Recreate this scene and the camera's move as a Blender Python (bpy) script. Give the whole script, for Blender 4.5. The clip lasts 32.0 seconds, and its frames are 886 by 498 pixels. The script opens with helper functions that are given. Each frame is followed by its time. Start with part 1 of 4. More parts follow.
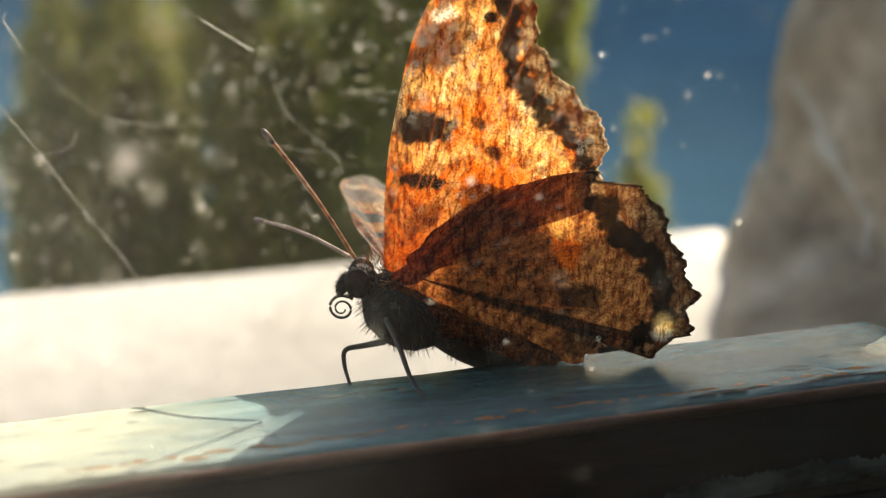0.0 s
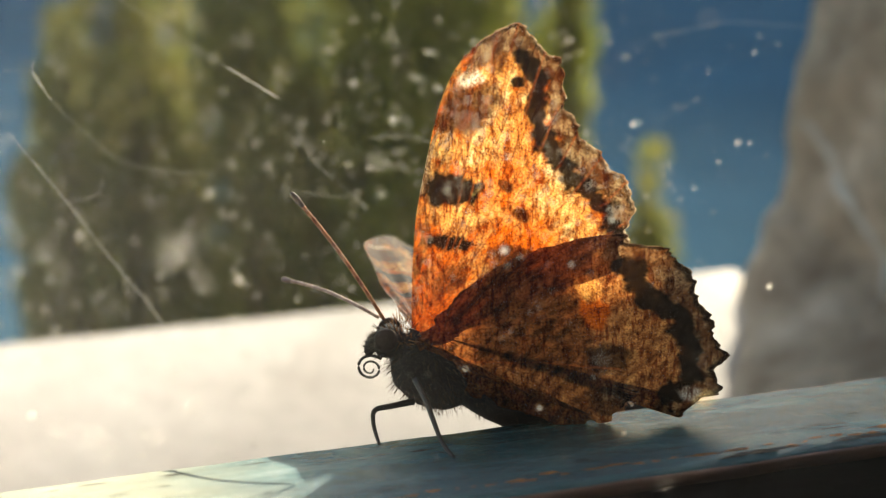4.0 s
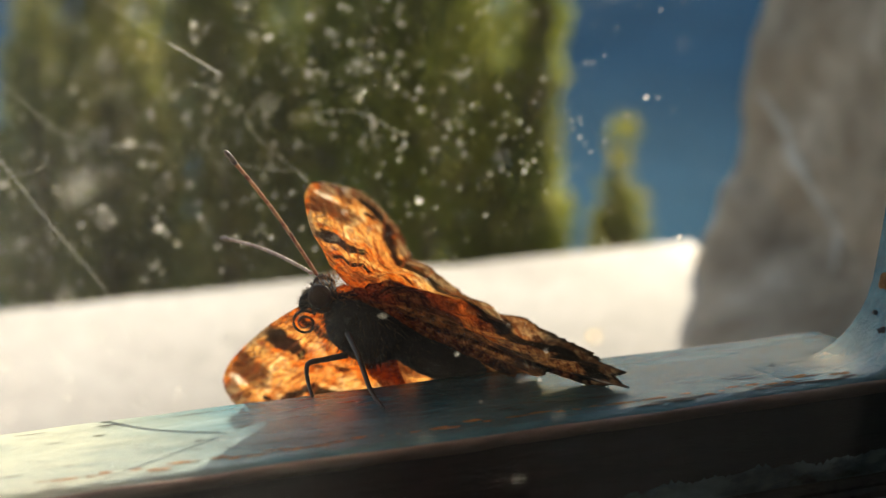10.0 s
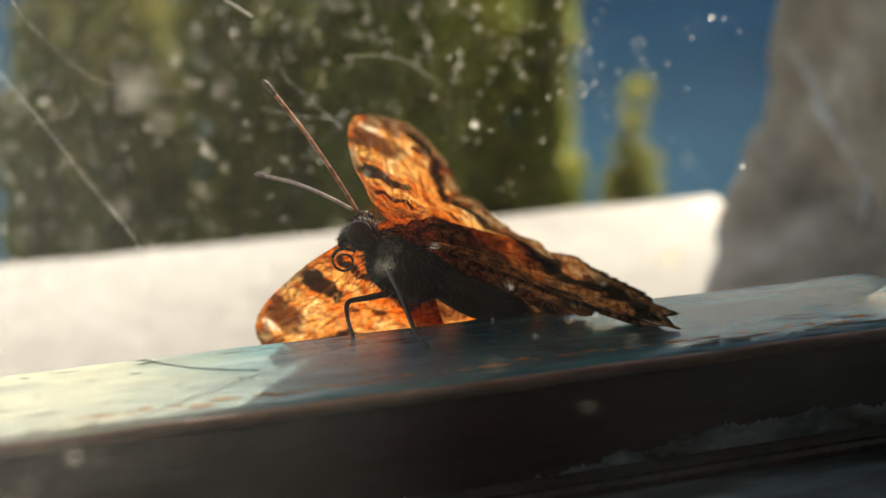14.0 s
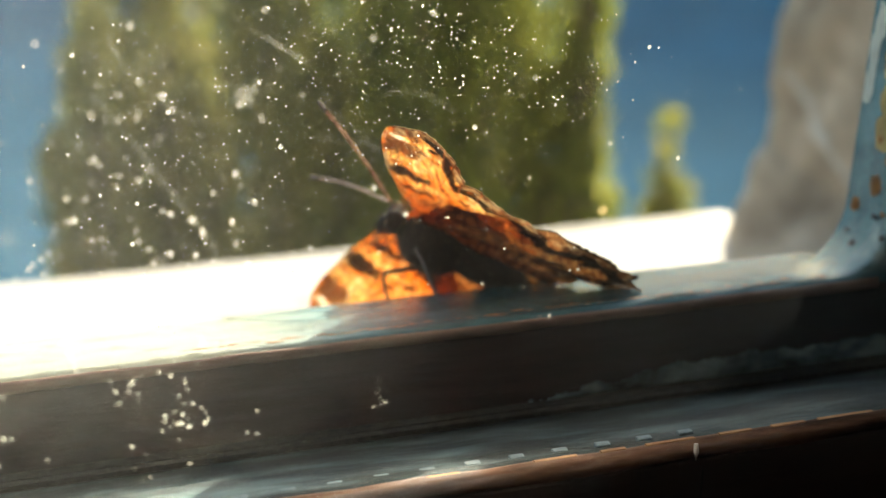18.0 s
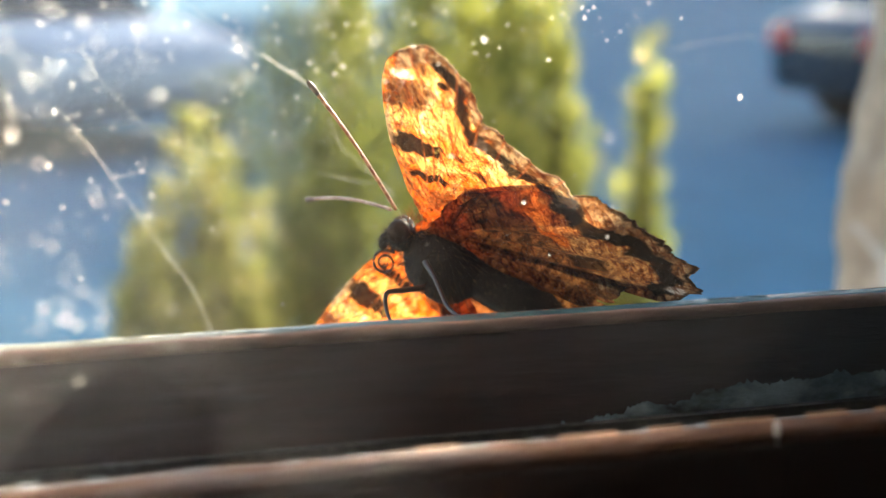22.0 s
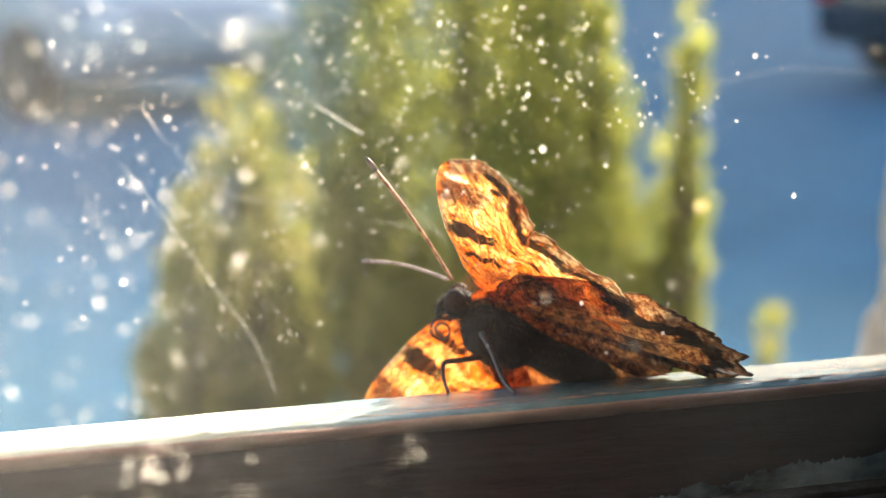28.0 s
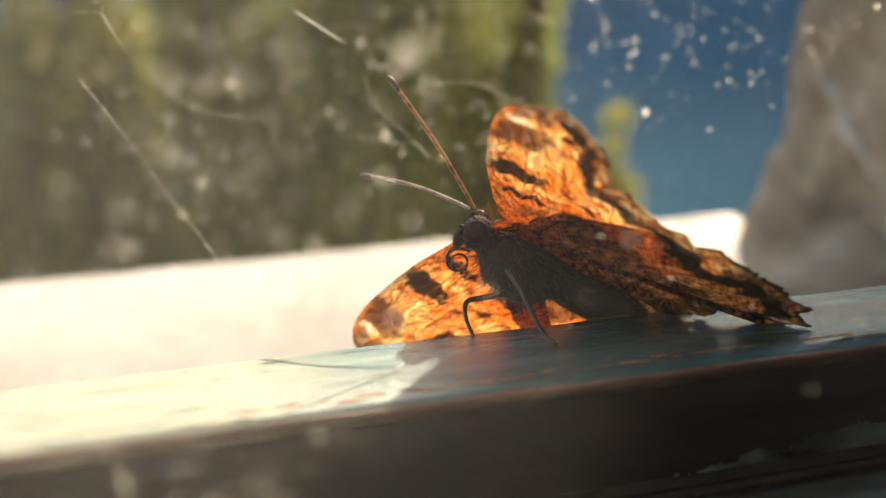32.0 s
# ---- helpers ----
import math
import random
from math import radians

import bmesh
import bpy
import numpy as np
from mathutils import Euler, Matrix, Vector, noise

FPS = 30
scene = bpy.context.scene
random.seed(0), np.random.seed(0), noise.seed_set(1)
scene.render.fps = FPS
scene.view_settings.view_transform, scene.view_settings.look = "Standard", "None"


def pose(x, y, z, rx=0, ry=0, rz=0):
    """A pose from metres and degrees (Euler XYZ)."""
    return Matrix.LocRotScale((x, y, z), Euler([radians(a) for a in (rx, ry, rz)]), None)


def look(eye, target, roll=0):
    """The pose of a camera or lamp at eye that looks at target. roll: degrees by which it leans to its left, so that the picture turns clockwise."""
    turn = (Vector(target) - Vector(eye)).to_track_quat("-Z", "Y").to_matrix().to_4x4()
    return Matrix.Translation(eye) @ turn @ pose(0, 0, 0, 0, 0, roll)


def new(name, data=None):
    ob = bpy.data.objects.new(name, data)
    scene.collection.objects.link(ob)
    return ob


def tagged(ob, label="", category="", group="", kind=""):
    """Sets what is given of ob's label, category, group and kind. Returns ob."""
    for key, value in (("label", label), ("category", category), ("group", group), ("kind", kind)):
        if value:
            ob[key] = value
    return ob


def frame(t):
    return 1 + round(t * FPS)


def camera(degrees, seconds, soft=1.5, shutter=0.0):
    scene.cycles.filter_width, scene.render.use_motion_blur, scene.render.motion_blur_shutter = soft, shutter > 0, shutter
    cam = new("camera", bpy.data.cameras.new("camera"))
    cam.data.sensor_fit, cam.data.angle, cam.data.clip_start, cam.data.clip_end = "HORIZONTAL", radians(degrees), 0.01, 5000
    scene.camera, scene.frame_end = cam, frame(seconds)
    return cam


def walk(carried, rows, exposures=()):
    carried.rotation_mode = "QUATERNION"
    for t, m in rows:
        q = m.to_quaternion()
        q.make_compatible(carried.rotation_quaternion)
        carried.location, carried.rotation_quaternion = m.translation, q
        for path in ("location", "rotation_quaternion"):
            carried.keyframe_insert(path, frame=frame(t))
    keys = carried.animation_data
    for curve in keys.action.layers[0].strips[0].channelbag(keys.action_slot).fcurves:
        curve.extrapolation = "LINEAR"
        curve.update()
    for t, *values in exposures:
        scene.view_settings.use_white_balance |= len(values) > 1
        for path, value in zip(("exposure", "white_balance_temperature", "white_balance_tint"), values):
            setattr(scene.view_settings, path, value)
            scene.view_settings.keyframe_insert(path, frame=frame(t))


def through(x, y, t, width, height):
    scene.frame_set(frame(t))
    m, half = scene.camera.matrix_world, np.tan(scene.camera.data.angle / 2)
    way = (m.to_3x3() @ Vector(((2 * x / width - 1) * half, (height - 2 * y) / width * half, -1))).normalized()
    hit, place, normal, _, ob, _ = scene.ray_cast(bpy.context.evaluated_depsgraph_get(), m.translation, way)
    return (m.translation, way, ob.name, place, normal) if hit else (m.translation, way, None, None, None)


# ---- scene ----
CM = 0.01

# ---- camera ----
cam = camera(34.24, 32.0, soft=1.2, shutter=0.2)
cam.data.dof.use_dof = True
cam.data.dof.focus_distance = 0.134
cam.data.dof.aperture_fstop = 25.0

# seconds, eye, target (centimetres), roll
PATH = [
    (0, -3.14, -9.59, 5.62, 2.95, 7.95, -1.80, 2.11),
    (0.5, -3.16, -9.66, 5.71, 2.93, 7.95, -1.53, 1.55),
    (1, -3.23, -9.56, 5.88, 2.84, 8.16, -1.14, 1.69),
    (1.5, -3.26, -9.53, 5.85, 2.77, 8.20, -1.18, 1.73),
    (2, -3.28, -9.47, 5.85, 2.74, 8.26, -1.16, 1.49),
    (2.5, -3.32, -9.47, 5.88, 2.66, 8.29, -1.11, 1.62),
    (3, -3.31, -9.49, 5.86, 2.65, 8.28, -1.11, 1.42),
    (3.5, -3.30, -9.51, 5.86, 2.68, 8.25, -1.12, 1.47),
    (5.5, -3.33, -9.75, 5.94, 2.72, 7.99, -1.04, 1.60),
    (6, -3.31, -9.92, 5.93, 2.76, 7.80, -1.06, 1.33),
    (6.5, -3.31, -9.94, 5.96, 2.75, 7.78, -1.07, 1.43),
    (7, -3.28, -10.01, 5.99, 2.78, 7.69, -1.07, 1.35),
    (7.5, -3.35, -9.93, 5.98, 2.72, 7.78, -1.06, 1.34),
    (8, -3.46, -9.76, 5.95, 2.52, 7.96, -1.13, 1.73),
    (8.5, -3.34, -9.80, 5.84, 2.78, 7.85, -1.31, 2.10),
    (9, -3.23, -9.84, 5.70, 2.93, 7.74, -1.58, 1.82),
    (9.5, -3.12, -9.95, 5.77, 3.13, 7.60, -1.50, 1.91),
    (10, -3.03, -10.05, 5.82, 3.27, 7.49, -1.43, 1.84),
    (10.5, -3.10, -9.99, 5.80, 3.21, 7.56, -1.43, 1.78),
    (11, -3.19, -9.92, 5.79, 3.04, 7.65, -1.45, 1.83),
    (11.5, -3.20, -9.74, 5.70, 2.96, 7.85, -1.56, 1.69),
    (12, -3.29, -9.53, 5.68, 2.73, 8.07, -1.67, 1.84),
    (12.5, -3.35, -9.36, 5.60, 2.72, 8.21, -1.79, 2.11),
    (13, -3.35, -9.30, 5.42, 2.69, 8.18, -2.19, 2.19),
    (13.5, -3.26, -9.48, 5.37, 2.86, 7.94, -2.33, 1.91),
    (14, -3.23, -9.65, 5.41, 2.90, 7.74, -2.32, 1.86),
    (14.5, -3.22, -9.92, 5.57, 2.97, 7.53, -2.01, 1.64),
    (16.5, -3.20, -11.67, 6.23, 2.91, 5.78, -1.40, 0.96),
    (17, -4.16, -12.68, 6.19, 1.62, 4.90, -1.40, 0.85),
    (17.5, -4.22, -13.15, 6.18, 1.49, 4.43, -1.44, 0.59),
    (18, -4.14, -13.18, 6.27, 1.50, 4.56, -1.03, 0.64),
    (18.5, -4.14, -12.95, 6.30, 1.56, 4.88, -0.74, 0.94),
    (19, -3.72, -12.45, 5.46, 2.21, 5.51, -1.03, 1.65),
    (19.5, -3.70, -12.30, 4.26, 2.00, 6.00, -1.44, 0.97),
    (20, -3.31, -11.60, 3.81, 2.44, 6.92, -1.09, 2.00),
    (20.5, -3.18, -11.37, 3.55, 2.26, 7.40, -0.70, 0.43),
    (21, -3.15, -11.13, 3.36, 2.25, 7.74, -0.50, 0.40),
    (21.5, -3.36, -11.34, 2.88, 1.71, 7.57, -1.20, 1.45),
    (22, -3.09, -11.34, 2.92, 2.06, 7.58, -1.00, -0.04),
    (22.5, -3.06, -11.36, 3.01, 2.04, 7.61, -0.75, -0.09),
    (23, -3.24, -11.41, 3.27, 1.75, 7.59, -0.48, -0.41),
    (23.5, -3.35, -11.20, 3.47, 1.49, 7.75, -0.69, -0.27),
    (24, -3.29, -11.17, 3.51, 1.50, 7.79, -0.71, -0.15),
    (24.5, -3.19, -11.39, 3.51, 1.67, 7.55, -0.68, -0.27),
    (25, -3.03, -11.72, 3.21, 1.93, 7.18, -1.05, -0.19),
    (25.5, -3.40, -11.64, 3.30, 1.42, 7.29, -0.99, -0.07),
    (26, -3.59, -11.32, 3.48, 0.92, 7.74, -0.54, -0.47),
    (26.5, -3.65, -11.61, 3.73, 0.85, 7.51, 0.01, -0.54),
    (28.5, -3.07, -11.08, 4.60, 1.61, 7.70, -0.46, -0.86),
    (29, -2.97, -10.63, 5.74, 1.54, 7.98, -0.03, -3.19),
    (29.5, -3.20, -9.91, 5.54, 1.90, 8.29, -0.99, -1.82),
    (30, -3.53, -9.46, 5.36, 2.07, 8.43, -1.60, 0.23),
    (30.5, -3.63, -9.50, 5.24, 2.26, 8.25, -1.86, 1.32),
    (31, -3.84, -9.37, 5.08, 2.05, 8.40, -1.97, 1.36),
    (31.5, -4.41, -9.07, 4.92, 1.47, 8.66, -2.25, 2.08),
    (32, -4.52, -9.17, 5.06, 2.04, 8.23, -2.30, 2.29),
]
EXPOSURES = [(0, 1.06, 6700, 7), (6.5, 0.96, 6650, 6), (13.5, 0.85, 6550, 7), (16.5, 1.12, 6600, 3), (18.0, 1.55, 6700, 2), (19.2, 1.82, 6600, 4), (20.0, 2.15, 6450, 9), (26.6, 2.25, 6550, 12), (28.6, 2.25, 6600, 12), (29.2, 2.05, 6750, 10), (30.2, 1.54, 7150, 7), (32.0, 1.08, 7100, 10)]
walk(cam, [(t, look(Vector((x, y, z)) * CM, Vector((a, b, c)) * CM, r)) for t, x, y, z, a, b, c, r in PATH], EXPOSURES)

# ---- light ----
SUN_AZ, SUN_EL = radians(37.8), radians(20.5)
TO_SUN = Vector((math.sin(SUN_AZ) * math.cos(SUN_EL), math.cos(SUN_AZ) * math.cos(SUN_EL), math.sin(SUN_EL)))
world = bpy.data.worlds.new("sky")
scene.world = world
world.use_nodes = True
wn, wl = world.node_tree.nodes, world.node_tree.links
sky = wn.new("ShaderNodeTexSky")
sky.sky_type = "NISHITA"
sky.sun_disc = False
sky.sun_elevation = SUN_EL
sky.sun_rotation = SUN_AZ
wl.new(sky.outputs[0], wn["Background"].inputs[0])
wn["Background"].inputs[1].default_value = 0.11
sun = new("sun", bpy.data.lights.new("sun", "SUN"))
sun.data.energy = 5.0
sun.data.angle = radians(0.53)
sun.data.color = (1.0, 0.87, 0.7)
sun.matrix_basis = look(TO_SUN, (0, 0, 0))


# ---- materials ----
def ramp(nt, src, stops):
    r = nt.nodes.new("ShaderNodeValToRGB")
    while len(r.color_ramp.elements) < len(stops):
        r.color_ramp.elements.new(0.5)
    for e, (p, c) in zip(r.color_ramp.elements, stops):
        e.position, e.color = p, (*c, 1)
    nt.links.new(src, r.inputs[0])
    return r.outputs[0]


def noise_node(nt, scale, detail=6, rough=0.6, stretch=None):
    tc = nt.nodes.new("ShaderNodeTexCoord")
    out = tc.outputs["Object"]
    if stretch:
        m = nt.nodes.new("ShaderNodeMapping")
        m.inputs["Scale"].default_value = stretch
        nt.links.new(out, m.inputs[0])
        out = m.outputs[0]
    n = nt.nodes.new("ShaderNodeTexNoise")
    n.inputs["Scale"].default_value = scale
    n.inputs["Detail"].default_value = detail
    n.inputs["Roughness"].default_value = rough
    nt.links.new(out, n.inputs["Vector"])
    return n.outputs["Fac"]


def mat(name, stops, scale, rough=0.6, bump=0.0, metal=0.0, fine=None, spec=0.5, stretch=None, detail=7, bump_dist=0.0005):
    """A surface whose colour varies at two scales, with fine relief."""
    m = bpy.data.materials.new(name)
    m.use_nodes = True
    nt = m.node_tree
    p = nt.nodes["Principled BSDF"]
    col = ramp(nt, noise_node(nt, scale, detail, stretch=stretch), stops)
    fn = noise_node(nt, fine or scale * 9, 5, 0.7, stretch=stretch)
    mix = nt.nodes.new("ShaderNodeMix")
    mix.data_type, mix.blend_type = "RGBA", "MULTIPLY"
    mix.inputs["Factor"].default_value = 0.6
    nt.links.new(col, mix.inputs["A"])
    nt.links.new(ramp(nt, fn, [(0.3, (0.55, 0.55, 0.55)), (0.62, (1, 1, 1))]), mix.inputs["B"])
    nt.links.new(mix.outputs["Result"], p.inputs["Base Color"])
    p.inputs["Roughness"].default_value = rough
    p.inputs["Metallic"].default_value = metal
    p.inputs["Specular IOR Level"].default_value = spec
    if bump:
        b = nt.nodes.new("ShaderNodeBump")
        b.inputs["Strength"].default_value = bump
        b.inputs["Distance"].default_value = bump_dist
        nt.links.new(fn, b.inputs["Height"])
        nt.links.new(b.outputs[0], p.inputs["Normal"])
    return m


def leaf_mat(name, stops, scale, through=0.5):
    """A thin leaf or wing that lets light through."""
    m = bpy.data.materials.new(name)
    m.use_nodes = True
    nt = m.node_tree
    p = nt.nodes["Principled BSDF"]
    geo = nt.nodes.new("ShaderNodeNewGeometry")
    add = nt.nodes.new("ShaderNodeMath")
    add.operation = "MULTIPLY_ADD"
    add.inputs[1].default_value = 0.5
    nt.links.new(geo.outputs["Random Per Island"], add.inputs[0])
    half = nt.nodes.new("ShaderNodeMath")
    half.operation = "MULTIPLY"
    half.inputs[1].default_value = 0.6
    nt.links.new(noise_node(nt, scale, 3), half.inputs[0])
    nt.links.new(half.outputs[0], add.inputs[2])
    col = ramp(nt, add.outputs[0], stops)
    nt.links.new(col, p.inputs["Base Color"])
    p.inputs["Roughness"].default_value = 0.55
    tr = nt.nodes.new("ShaderNodeBsdfTranslucent")
    nt.links.new(col, tr.inputs[0])
    mx = nt.nodes.new("ShaderNodeMixShader")
    mx.inputs[0].default_value = through
    nt.links.new(p.outputs[0], mx.inputs[1])
    nt.links.new(tr.outputs[0], mx.inputs[2])
    nt.links.new(mx.outputs[0], nt.nodes["Material Output"].inputs[0])
    return m


def clear_mix(m, opaque):
    """Lets part of the light pass straight through a thin smear."""
    nt = m.node_tree
    out = nt.nodes["Material Output"]
    src = out.inputs[0].links[0].from_socket
    tp = nt.nodes.new("ShaderNodeBsdfTransparent")
    mx = nt.nodes.new("ShaderNodeMixShader")
    mx.inputs[0].default_value = opaque
    nt.links.new(tp.outputs[0], mx.inputs[1])
    nt.links.new(src, mx.inputs[2])
    nt.links.new(mx.outputs[0], out.inputs[0])
    return m


def ripple_node(nt, turn, scale):
    """Fine cross-lines of scales: noise drawn out along one direction of the wing's plane."""
    tc = nt.nodes.new("ShaderNodeTexCoord")
    rot, str_ = nt.nodes.new("ShaderNodeMapping"), nt.nodes.new("ShaderNodeMapping")
    rot.inputs["Rotation"].default_value = (0, 0, turn)
    str_.inputs["Scale"].default_value = scale
    nt.links.new(tc.outputs["Object"], rot.inputs[0])
    nt.links.new(rot.outputs[0], str_.inputs[0])
    n = nt.nodes.new("ShaderNodeTexNoise")
    n.inputs["Scale"].default_value = 1.0
    n.inputs["Detail"].default_value = 4
    n.inputs["Roughness"].default_value = 0.6
    n.inputs["Distortion"].default_value = 0.35
    nt.links.new(str_.outputs[0], n.inputs["Vector"])
    return n.outputs["Fac"]


def wing_mat(name, through):
    """Scaled wing membrane: the pigment laid on each vertex, cross-lines and grains of scales, letting light through."""
    m = bpy.data.materials.new(name)
    m.use_nodes = True
    nt = m.node_tree
    p = nt.nodes["Principled BSDF"]
    at = nt.nodes.new("ShaderNodeAttribute")
    at.attribute_name = "pigment"
    ripple = ripple_node(nt, radians(-27), (2300, 520, 500))
    grain = noise_node(nt, 5200, 3, 0.7)
    blotch = noise_node(nt, 750, 5, 0.7)
    col = at.outputs["Color"]
    for src, fac, stops in ((ripple, 0.9, [(0.38, (0.32, 0.13, 0.055)), (0.5, (0.92, 0.84, 0.76)), (0.6, (1, 1, 1))]),
                            (grain, 0.85, [(0.38, (0.24, 0.14, 0.09)), (0.56, (1, 1, 1))]),
                            (blotch, 0.75, [(0.39, (0.42, 0.25, 0.15)), (0.51, (1, 1, 1))])):
        mix = nt.nodes.new("ShaderNodeMix")
        mix.data_type, mix.blend_type = "RGBA", "MULTIPLY"
        mix.inputs["Factor"].default_value = fac
        nt.links.new(col, mix.inputs["A"])
        nt.links.new(ramp(nt, src, stops), mix.inputs["B"])
        col = mix.outputs["Result"]
    nt.links.new(col, p.inputs["Base Color"])
    p.inputs["Roughness"].default_value = 0.62
    p.inputs["Specular IOR Level"].default_value = 0.16
    b = nt.nodes.new("ShaderNodeBump")
    b.inputs["Strength"].default_value = 0.7
    b.inputs["Distance"].default_value = 0.00012
    nt.links.new(ripple, b.inputs["Height"])
    nt.links.new(b.outputs[0], p.inputs["Normal"])
    tr = nt.nodes.new("ShaderNodeBsdfTranslucent")
    nt.links.new(col, tr.inputs[0])
    mx = nt.nodes.new("ShaderNodeMixShader")
    mx.inputs[0].default_value = through
    nt.links.new(p.outputs[0], mx.inputs[1])
    nt.links.new(tr.outputs[0], mx.inputs[2])
    nt.links.new(mx.outputs[0], nt.nodes["Material Output"].inputs[0])
    return m


def glass_mat(name, film, heavy, z0, z1, low_film):
    """Clear window glass under a thin uneven film of dust."""
    m = bpy.data.materials.new(name)
    m.use_nodes = True
    nt = m.node_tree
    p = nt.nodes["Principled BSDF"]
    p.inputs["Base Color"].default_value = (0.97, 0.985, 0.98, 1)
    p.inputs["Roughness"].default_value = 0.0
    p.inputs["IOR"].default_value = 1.2
    p.inputs["Transmission Weight"].default_value = 1.0
    tr = nt.nodes.new("ShaderNodeBsdfTranslucent")
    tr.inputs[0].default_value = (0.85, 0.86, 0.84, 1)
    mx = nt.nodes.new("ShaderNodeMixShader")
    f = ramp(nt, noise_node(nt, 45, 8, 0.72), [(0.34, (film * 0.25,) * 3), (0.7, (film * 1.7,) * 3)])
    # film thickened to the left, standing in for sunlit haze
    tc = nt.nodes.new("ShaderNodeTexCoord")
    sep = nt.nodes.new("ShaderNodeSeparateXYZ")
    nt.links.new(tc.outputs["Object"], sep.inputs[0])
    side = nt.nodes.new("ShaderNodeMapRange")
    for k, v in enumerate((-0.008, -0.042, 1.0, heavy)):
        side.inputs[k + 1].default_value = v
    nt.links.new(sep.outputs[0], side.inputs[0])
    # film thinned at the foot in place of shade on the pane
    low = nt.nodes.new("ShaderNodeMapRange")
    for k, v in enumerate((z0, z1, low_film, 1.0)):
        low.inputs[k + 1].default_value = v
    nt.links.new(sep.outputs[2], low.inputs[0])
    graded_film = nt.nodes.new("ShaderNodeMath")
    graded_film.operation = "MULTIPLY"
    nt.links.new(f, graded_film.inputs[0])
    nt.links.new(low.outputs[0], graded_film.inputs[1])
    mul = nt.nodes.new("ShaderNodeMath")
    mul.operation = "MULTIPLY"
    nt.links.new(graded_film.outputs[0], mul.inputs[0])
    nt.links.new(side.outputs[0], mul.inputs[1])
    nt.links.new(mul.outputs[0], mx.inputs[0])
    nt.links.new(p.outputs[0], mx.inputs[1])
    nt.links.new(tr.outputs[0], mx.inputs[2])
    nt.links.new(mx.outputs[0], nt.nodes["Material Output"].inputs[0])
    return m


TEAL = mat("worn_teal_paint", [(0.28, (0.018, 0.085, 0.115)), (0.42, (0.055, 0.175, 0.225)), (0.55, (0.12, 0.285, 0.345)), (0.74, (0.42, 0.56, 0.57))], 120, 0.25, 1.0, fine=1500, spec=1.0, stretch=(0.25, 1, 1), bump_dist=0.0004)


def paler_along_x(m, x0, x1, amount, colour):
    """Blends a paint towards a paler colour along the rail."""
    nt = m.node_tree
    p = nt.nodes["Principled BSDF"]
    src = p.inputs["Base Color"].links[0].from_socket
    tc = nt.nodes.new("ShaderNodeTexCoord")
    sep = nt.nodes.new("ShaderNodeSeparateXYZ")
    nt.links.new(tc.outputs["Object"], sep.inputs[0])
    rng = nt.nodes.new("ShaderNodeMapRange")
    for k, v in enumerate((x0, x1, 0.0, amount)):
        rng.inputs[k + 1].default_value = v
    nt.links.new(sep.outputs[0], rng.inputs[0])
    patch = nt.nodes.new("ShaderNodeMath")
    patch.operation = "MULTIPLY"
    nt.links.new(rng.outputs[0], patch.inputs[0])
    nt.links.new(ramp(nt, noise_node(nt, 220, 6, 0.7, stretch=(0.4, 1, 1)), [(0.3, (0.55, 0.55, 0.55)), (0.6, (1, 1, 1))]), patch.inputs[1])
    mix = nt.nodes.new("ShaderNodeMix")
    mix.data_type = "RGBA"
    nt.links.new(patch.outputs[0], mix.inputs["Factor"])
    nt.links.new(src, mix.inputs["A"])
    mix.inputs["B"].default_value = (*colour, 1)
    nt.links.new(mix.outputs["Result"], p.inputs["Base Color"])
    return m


# sunlit left end of the rail put into the colour as a paler tone
paler_along_x(TEAL, -0.007, -0.024, 0.92, (0.8, 0.77, 0.57))
OLD_PAINT = mat("grimy_blue_green_paint", [(0.34, (0.05, 0.055, 0.055)), (0.46, (0.19, 0.26, 0.29)), (0.58, (0.44, 0.55, 0.59)), (0.72, (0.55, 0.66, 0.7))], 230, 0.45, 0.8, fine=1300, stretch=(0.5, 1, 1), bump_dist=0.0003)
DASH = mat("grey_blue_paint", [(0.3, (0.12, 0.16, 0.19)), (0.7, (0.26, 0.32, 0.36))], 600, 0.7, 0.4, fine=2000)
TEAL_DULL = mat("dark_teal_paint", [(0.34, (0.01, 0.011, 0.012)), (0.5, (0.03, 0.042, 0.048)), (0.7, (0.12, 0.17, 0.19))], 170, 0.6, 0.8, spec=0.2, fine=1300, stretch=(0.3, 1, 1), bump_dist=0.0003)
DARK_WOOD = mat("dark_brown_wood", [(0.3, (0.025, 0.014, 0.012)), (0.7, (0.07, 0.038, 0.03))], 60, 0.42, 0.5, fine=900, stretch=(0.06, 1, 1), bump_dist=0.0002)
RAIL_FACE = mat("dark_wood_with_old_paint", [(0.3, (0.018, 0.009, 0.008)), (0.5, (0.07, 0.032, 0.027)), (0.64, (0.085, 0.06, 0.056)), (0.82, (0.18, 0.2, 0.21))], 90, 0.45, 0.7, fine=1100, stretch=(0.12, 1, 1), bump_dist=0.0003)
paler_along_x(RAIL_FACE, 0.008, 0.036, 0.38, (0.13, 0.18, 0.205))
RED_BROWN = mat("red_brown_paint", [(0.34, (0.04, 0.018, 0.012)), (0.48, (0.13, 0.065, 0.04)), (0.66, (0.15, 0.14, 0.15))], 240, 0.85, 0.5, spec=0.12, fine=1500, stretch=(0.2, 1, 1), bump_dist=0.0002)
RUST = mat("rust", [(0.3, (0.16, 0.06, 0.018)), (0.7, (0.5, 0.24, 0.07))], 900, 0.85, 0.6)
